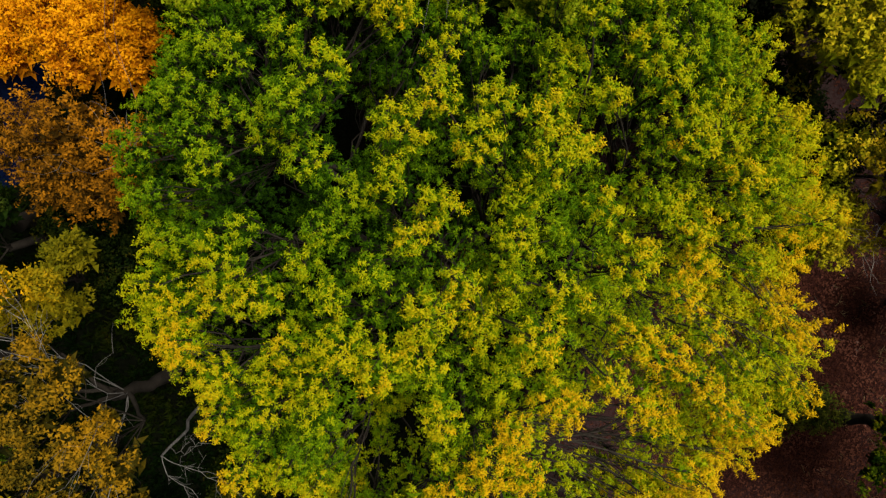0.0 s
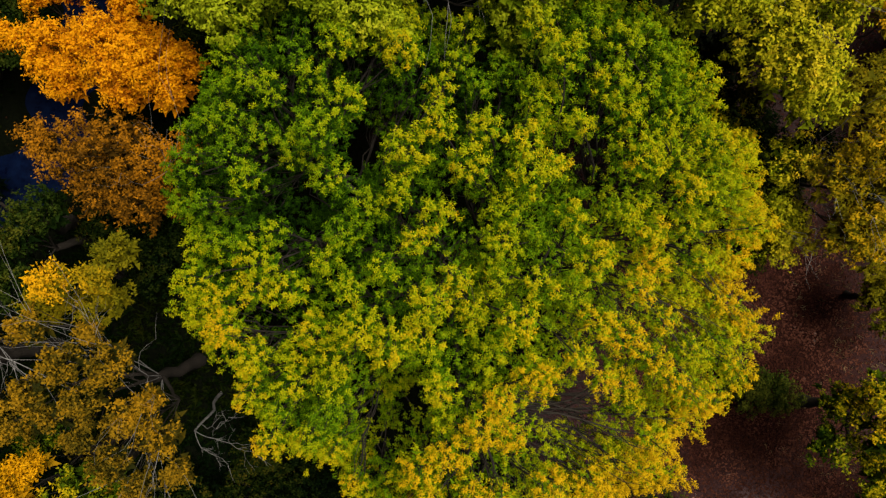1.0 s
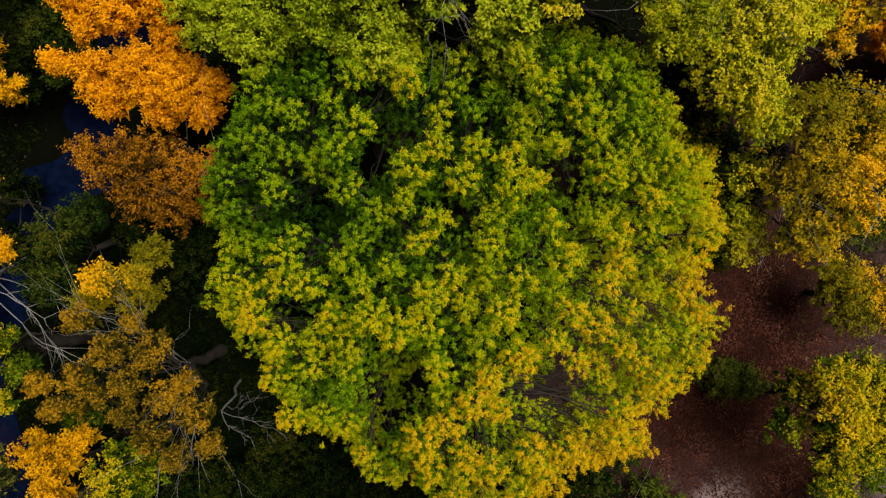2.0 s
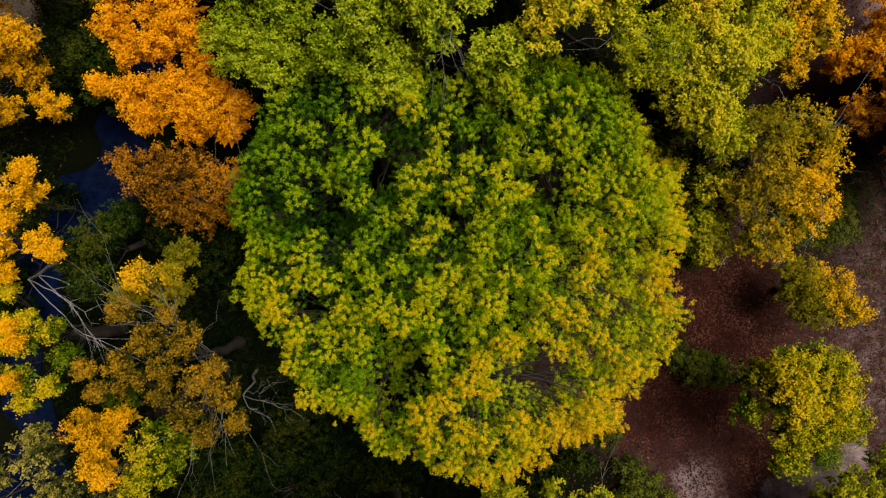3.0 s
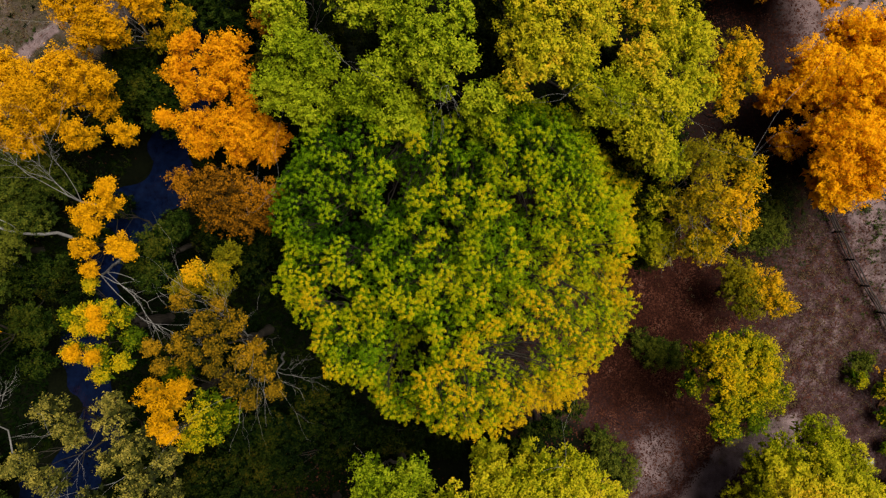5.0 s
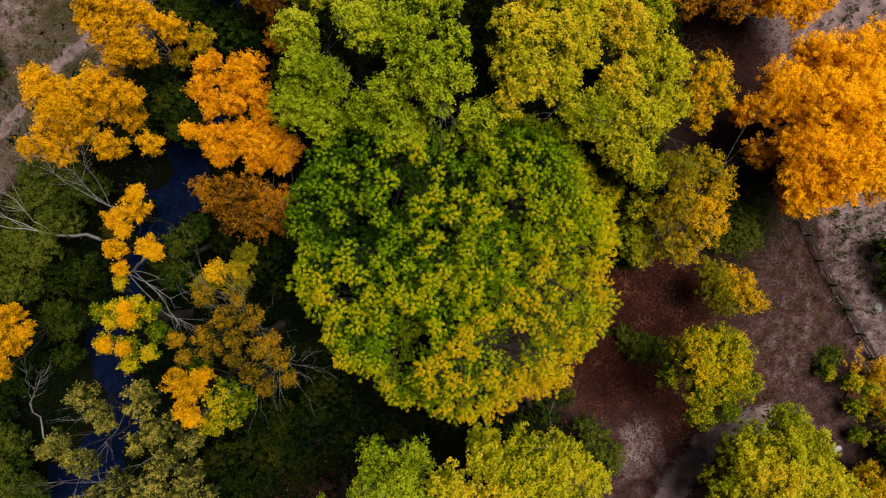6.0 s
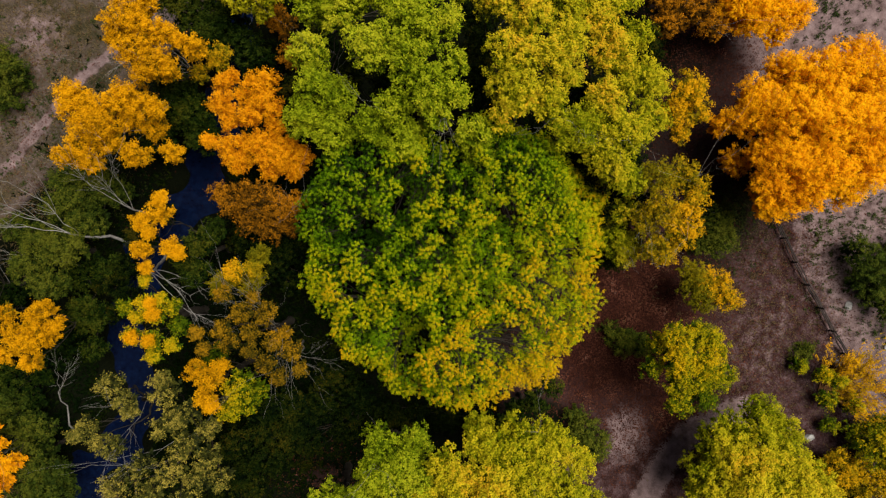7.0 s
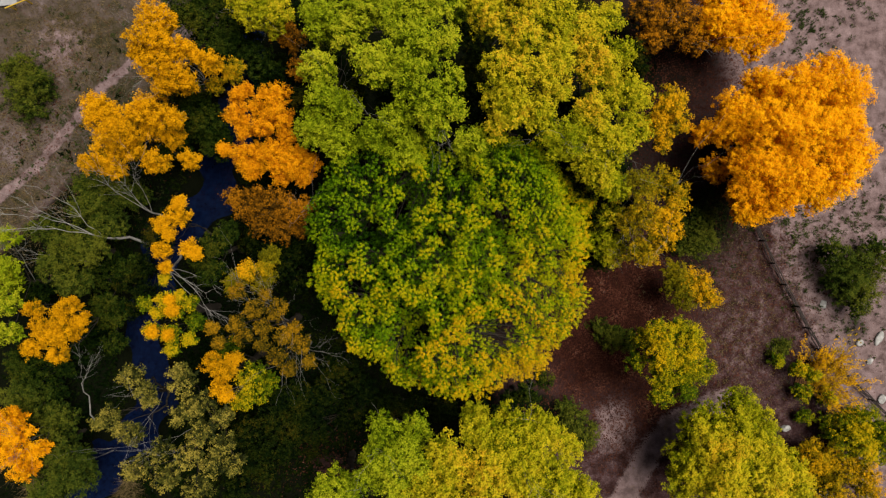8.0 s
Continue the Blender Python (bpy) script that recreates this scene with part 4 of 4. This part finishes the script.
tree("shrub", "small bright green bush in deep shade", "GREEN", lobes=[(-4.0, -15.0, 2.0, 1.2), (-5.1, -14.6, 2.1, 0.9), (0.4, -15.4, 1.4, 1.1), (-1.3, -14.6, 1.4, 1.0)])
tree("shrub", "soft green low shrub on reddish leaf litter", "OLIVE", lobes=[(13.9, -15.8, 0.8, 1.4), (15.2, -17.1, 0.8, 1.2), (13.4, -14.5, 0.8, 1.0)])
tree("shrub", "faint green low shrub near young willow", "OLIVE", lobes=[(17.4, -7.3, 0.5, 1.3), (19.0, -7.8, 0.7, 1.1), (16.2, -6.6, 0.5, 1.0)])
tree("shrub", "green shrub at the foot of the poplar", "OLIVE", lobes=[(24.4, 3.7, 3.0, 1.5), (25.1, 2.2, 2.7, 1.3), (23.8, 2.1, 2.7, 1.3), (25.4, 4.9, 2.5, 1.0)])
tree("shrub", "dark green shrub between willow and clearing", "GREEN", lobes=[(17.6, 19.9, 5.1, 0.9), (17.9, 18.3, 5.1, 0.9), (17.7, 17.7, 4.2, 0.8)])
tree("shrub", "small dark bush beside a boulder", "OLIVE", lobes=[(34.1, -8.1, 0.4, 0.9), (34.6, -7.6, 0.6, 0.7)])
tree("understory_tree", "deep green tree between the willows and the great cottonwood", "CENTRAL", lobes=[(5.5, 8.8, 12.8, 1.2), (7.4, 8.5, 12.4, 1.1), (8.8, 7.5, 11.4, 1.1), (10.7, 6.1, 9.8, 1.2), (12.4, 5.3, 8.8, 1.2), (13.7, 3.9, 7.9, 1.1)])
# partly fills the willows' dark gaps, with shade put into the leaf colour
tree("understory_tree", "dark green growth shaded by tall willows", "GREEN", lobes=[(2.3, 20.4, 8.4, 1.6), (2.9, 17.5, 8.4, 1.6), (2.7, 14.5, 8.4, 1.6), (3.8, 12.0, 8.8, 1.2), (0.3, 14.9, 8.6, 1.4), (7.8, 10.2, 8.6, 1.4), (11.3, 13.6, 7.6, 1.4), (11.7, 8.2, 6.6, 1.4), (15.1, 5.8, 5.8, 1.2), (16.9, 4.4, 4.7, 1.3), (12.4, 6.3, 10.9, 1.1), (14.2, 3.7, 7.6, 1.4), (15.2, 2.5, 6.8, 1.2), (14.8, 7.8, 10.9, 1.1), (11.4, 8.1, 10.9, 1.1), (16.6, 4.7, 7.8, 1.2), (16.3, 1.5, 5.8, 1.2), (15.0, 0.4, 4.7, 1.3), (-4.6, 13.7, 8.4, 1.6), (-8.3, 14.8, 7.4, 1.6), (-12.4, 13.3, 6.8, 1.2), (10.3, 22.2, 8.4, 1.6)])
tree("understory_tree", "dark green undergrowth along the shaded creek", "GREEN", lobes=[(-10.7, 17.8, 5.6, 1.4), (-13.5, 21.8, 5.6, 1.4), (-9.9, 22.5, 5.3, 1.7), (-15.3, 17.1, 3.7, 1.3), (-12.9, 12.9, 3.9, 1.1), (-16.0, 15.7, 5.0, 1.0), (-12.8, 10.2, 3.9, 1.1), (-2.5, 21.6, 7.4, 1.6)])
# brush added to blacken the gap south of the great tree, shade-coloured leaves
tree("understory_shrub", "dark green filler brush in the great tree's shade", "GREEN", lobes=[(-6.7, -13.2, 2.5, 1.5), (-9.0, -11.1, 2.5, 1.5), (-10.1, -14.1, 1.5, 1.5), (-2.3, -15.4, 2.7, 1.3), (1.5, -14.5, 3.7, 1.3), (4.0, -14.1, 5.0, 1.0), (-11.1, -17.4, 1.7, 1.3), (-7.8, -16.2, 1.7, 1.3)])
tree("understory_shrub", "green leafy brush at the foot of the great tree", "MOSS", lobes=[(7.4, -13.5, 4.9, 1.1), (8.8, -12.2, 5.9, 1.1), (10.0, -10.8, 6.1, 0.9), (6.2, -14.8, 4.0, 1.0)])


# ---- dead trees and fallen wood ----
def dead_tree(label, foot, fork, tips, radius):
    """A leafless tree: a leaning trunk and forked grey branches."""
    rng = np.random.default_rng(int(abs(foot[0] * 100)))
    z = float(land(foot[0], foot[1]))
    root = new("dead_tree")
    root.location = (foot[0], foot[1], z)
    line = bent(rng, (foot[0], foot[1], z - 0.2), fork, 0.012, 7)
    v, f = tube(line, np.linspace(radius * 1.1, radius * 0.5, 7), 8)
    under(quads("trunk", v, f, DEADWOOD), root)
    for k, tip in enumerate(tips):
        under(bare_branch(rng, line[6 - k % 2], np.array(tip), radius * 0.21, DEADWOOD), root)
    return tagged(root, label, "dead tree")


dead_tree("leaning dead tree with pale forked branches", (-27.6, -0.4), (-30.3, 0.6, 8.5), [(-34.9, 1.9, 13.5), (-32.9, 4.3, 12.5), (-35.5, 0.6, 12.5), (-33.8, 3.2, 13.5)], 0.16)
dead_tree("dead grey tree standing beside golden aspen", (-25.6, 2.0), (-26.1, 3.1, 8.0), [(-27.9, 5.9, 12.5), (-25.2, 6.1, 12.0), (-26.7, 5.4, 12.0), (-28.6, 5.2, 11.5)], 0.12)
dead_tree("broken dead tree lying across green brush", (-25.6, -0.6), (-23.6, -2.4, 8.0), [(-19.0, -6.3, 7.0), (-18.8, -4.0, 7.4), (-20.4, -4.2, 7.8), (-20.0, -6.4, 6.6)], 0.15)
dead_tree("small dead tree with pale curling twigs", (-12.4, -8.6), (-11.2, -8.8, 7.5), [(-8.3, -9.1, 9.4), (-9.0, -7.6, 9.6), (-9.4, -9.6, 9.0)], 0.09)
dead_tree("thin dead trunk bent over the creek bank", (-33.6, -18.6), (-32.0, -13.0, 6.0), [(-30.0, -10.0, 7.2), (-31.6, -9.8, 7.4), (-30.6, -10.8, 7.6)], 0.08)
dead_tree("fallen grey limb among thicket", (-33.0, -2.6), (-34.6, -1.6, 4.5), [(-39.0, -0.6, 5.6), (-38.5, -2.0, 5.0)], 0.10)


# ---- fence ----
def fence():
    line = [(28.0, 9.9), (29.5, 7.2), (31.0, 4.9), (32.2, 2.7), (33.3, 0.5), (34.5, -1.6), (35.8, -3.7), (37.0, -5.8), (38.3, -7.9), (40.1, -9.5), (41.9, -11.1), (43.7, -12.7), (45.5, -14.3)]
    rng = np.random.default_rng(3)
    root = new("rail_fence")
    root.location = (line[0][0], line[0][1], float(land(*line[0])))
    for x, y in line:
        z = float(land(x, y))
        lean = rng.normal(0, 0.03, 2)
        h = 1.25 + rng.normal(0, 0.05)
        v, f = tube([(x, y, z - 0.3), (x + lean[0] * 0.5, y + lean[1] * 0.5, z + 0.5 * h), (x + lean[0], y + lean[1], z + h), (x + lean[0], y + lean[1], z + h + 0.01)], [0.085, 0.08, 0.07, 0.005], 8)
        under(quads("post", v, f, FENCE_WOOD, False), root)
    for (ax, ay), (bx, by) in zip(line, line[1:]):
        for height in (0.35, 0.72, 1.1):
            za, zb = float(land(ax, ay)) + height + rng.normal(0, 0.03), float(land(bx, by)) + height + rng.normal(0, 0.03)
            dx, dy = bx - ax, by - ay
            v, f = tube(bent(rng, (ax - 0.07 * dx, ay - 0.07 * dy, za), (bx + 0.07 * dx, by + 0.07 * dy, zb), 0.01, 5), [0.045, 0.06, 0.062, 0.06, 0.045], 7)
            under(quads("rail", v, f, FENCE_WOOD, False), root)
    return tagged(root, "weathered grey-brown three-rail wooden fence on sand", "fence")


fence()


# ---- stones ----
def boulder(x, y, size, label):
    rng = np.random.default_rng(int(abs(x * 50 + y)))
    size = tuple(0.8 * v for v in size)
    bm = bmesh.new()
    bmesh.ops.create_icosphere(bm, subdivisions=3, radius=1)
    cuts = unit(rng.normal(0, 1, (7, 3)))
    for v in bm.verts:
        p = np.array(v.co)
        for c in cuts:
            over = p @ c - 0.72
            if over > 0:
                p = p - c * over * 0.9
        p = p * (1 + 0.05 * noise.noise(Vector(p) * 2.5 + Vector((x, y, 0))))
        v.co = Vector(p * np.array(size))
    me = bpy.data.meshes.new("boulder")
    bm.to_mesh(me)
    bm.free()
    me.materials.append(STONE)
    ob = new("boulder", me)
    ob.matrix_world = pose(x, y, float(land(x, y)) + size[2] * 0.35, 0, 0, rng.uniform(0, 180))
    return tagged(ob, label, "boulder", group="pale boulders in the clearing")


boulder(35.4, -15.9, (0.62, 0.5, 0.45), "pale rounded boulder beside a willow")
boulder(42.5, -7.1, (0.55, 0.42, 0.35), "pale grey boulder in grass")
boulder(43.5, -8.9, (0.5, 0.4, 0.35), "pale angular boulder behind orange shrub")
boulder(44.4, -6.6, (0.45, 1.0, 0.35), "long pale stone slab on dark soil")
boulder(44.9, -12.6, (0.7, 0.5, 0.4), "grey boulder near the fence end")
boulder(38.7, -3.4, (0.45, 0.6, 0.25), "low grey stone by the fence")
boulder(37.9, -8.9, (0.5, 0.45, 0.3), "pale stone under the orange shrub")


# ---- the paved corner and its yellow barrier ----
def paved_corner():
    bm = bmesh.new()
    bmesh.ops.create_cube(bm, size=1)
    bmesh.ops.bevel(bm, geom=bm.edges[:], offset=0.02, segments=2, affect="EDGES")
    me = bpy.data.meshes.new("pavement")
    bm.to_mesh(me)
    bm.free()
    me.transform(Matrix.Diagonal((9.0, 7.0, 0.36, 1)))
    me.materials.append(PAVING)
    ob = new("pavement", me)
    ob.matrix_world = pose(-48.0, 26.2, 0.12, 0, 0, 8)
    tagged(ob, "pale grey paved pad at the edge of dry grass", "pavement", kind="structure")
    root = new("yellow_barrier")
    x, y = -43.3, 22.9
    z = float(land(x, y))
    root.location = (x, y, z)
    for name, line, r in (("post", [(x, y, z - 0.2), (x, y, z + 0.5), (x, y, z + 1.0)], 0.09), ("post", [(x + 1.5, y + 0.7, z - 0.2), (x + 1.5, y + 0.7, z + 0.5), (x + 1.5, y + 0.7, z + 1.0)], 0.09),
                          ("bar", [(x - 0.5, y - 0.2, z + 0.95), (x + 0.7, y + 0.35, z + 0.95), (x + 2.0, y + 0.95, z + 0.95)], 0.07)):
        v, f = tube(line, [r] * 3, 10)
        under(quads(name, v, f, YELLOW_PAINT), root)
    tagged(root, "low yellow-painted steel barrier beside paving", "barrier")


paved_corner()


# ---- ground growth and litter ----
def scatter(rng, n, cx, cy, rx, ry):
    p = rng.normal(0, 0.5, (n, 2)) * [rx, ry] + [cx, cy]
    return np.column_stack([p, land(p[:, 0], p[:, 1])])


def fallen_leaves():
    rng = np.random.default_rng(8)
    p = np.concatenate([scatter(rng, 16000, 18, -6, 11, 14), scatter(rng, 5000, 24, 18, 8, 8), scatter(rng, 1300, -10, -21, 8, 5), scatter(rng, 5000, 22, -15, 9, 9), scatter(rng, 5000, 32, -3, 10, 16), scatter(rng, 2500, -38, 12, 10, 12)])
    p = p[away(p[:, 0], p[:, 1], TRACK) > 1.0]
    a = rng.uniform(0, 2 * math.pi, len(p))
    axes = np.column_stack([np.cos(a), np.sin(a), rng.uniform(0.0, 0.3, len(p))])
    v, f = leaf_quads(rng, p + [0, 0, 0.03], axes, 1, 0.1, 0.15, 0.11, 0.02)
    return tagged(aged_shaded(quads("fallen_leaves", v, f, FALLEN), np.full(len(f), 0.57)), "red-brown fallen leaves strewn over soil", "leaf litter", kind="stuff")


def weeds():
    rng = np.random.default_rng(9)
    p = np.concatenate([scatter(rng, 70, 35.5, 23.5, 4.5, 4), scatter(rng, 60, 38.5, 24.5, 6, 5), scatter(rng, 110, 39, 4.5, 9, 3.2), scatter(rng, 60, 36, 1, 3, 8), scatter(rng, 60, 42, 7, 6, 6),
                        scatter(rng, 40, 42, -5, 4, 4), scatter(rng, 150, -38, 12, 10, 12), scatter(rng, 80, -43, 14, 6, 8), scatter(rng, 30, 27.5, 4, 5, 6)])
    tips, axes = [], []
    for x, y, z in p:
        r = rng.uniform(0.12, 0.34)
        t, a = clump_twigs(rng, (x, y, z + 0.1 * r, r), 90, 0.0, 0.8)
        tips.append(t)
        axes.append(a)
    v, f = leaf_quads(rng, np.concatenate(tips), np.concatenate(axes), 7, 0.5, 0.15, 0.06, 0.12)
    return tagged(aged_shaded(quads("weeds", v, f, WEED), np.full(len(f), 0.57)), "small dark green weed tufts dotted over sand", "weeds", kind="stuff")


def blades(name, label, places, count, height, mat, width=0.03):
    rng = np.random.default_rng(len(name) + count)
    p = np.concatenate([scatter(rng, count, *s) for s in places])
    p = p[(away(p[:, 0], p[:, 1], TRAIL) > 0.7) & (away(p[:, 0], p[:, 1], RIVER) > 2.6)]
    p = np.repeat(p, 6, 0) + rng.normal(0, 0.1, (len(p) * 6, 3)) * [1, 1, 0]
    axes = unit(np.column_stack([rng.normal(0, 0.55, (len(p), 2)), np.ones(len(p))]))
    v, f = leaf_quads(rng, p, axes, 1, 0.1, height, width, 0.02)
    return tagged(aged_shaded(quads(name, v, f, mat), np.full(len(f), 0.57)), label, "grass", kind="stuff")


fallen_leaves()
weeds()
blades("dry_grass", "tan dry grass tufts on the open slope", [(-40, 14, 14, 16), (-44, 4, 8, 9), (-38, 20, 12, 8), (31, -6, 9, 14)], 1900, 0.35, STRAW)
blades("reeds", "pale straw-coloured reeds on the creek bank", [(-37.5, -24.5, 3, 2), (-31.0, -24.5, 2.5, 2)], 260, 1.3, STRAW)
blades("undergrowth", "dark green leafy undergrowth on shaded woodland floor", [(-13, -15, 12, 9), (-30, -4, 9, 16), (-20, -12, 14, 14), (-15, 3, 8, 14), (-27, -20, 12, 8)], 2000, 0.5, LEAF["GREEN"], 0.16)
blades("shade_grass", "dark green grass under the trees", [(27.5, 5, 5, 7), (-34, 10, 5, 8)], 1800, 0.3, WEED)
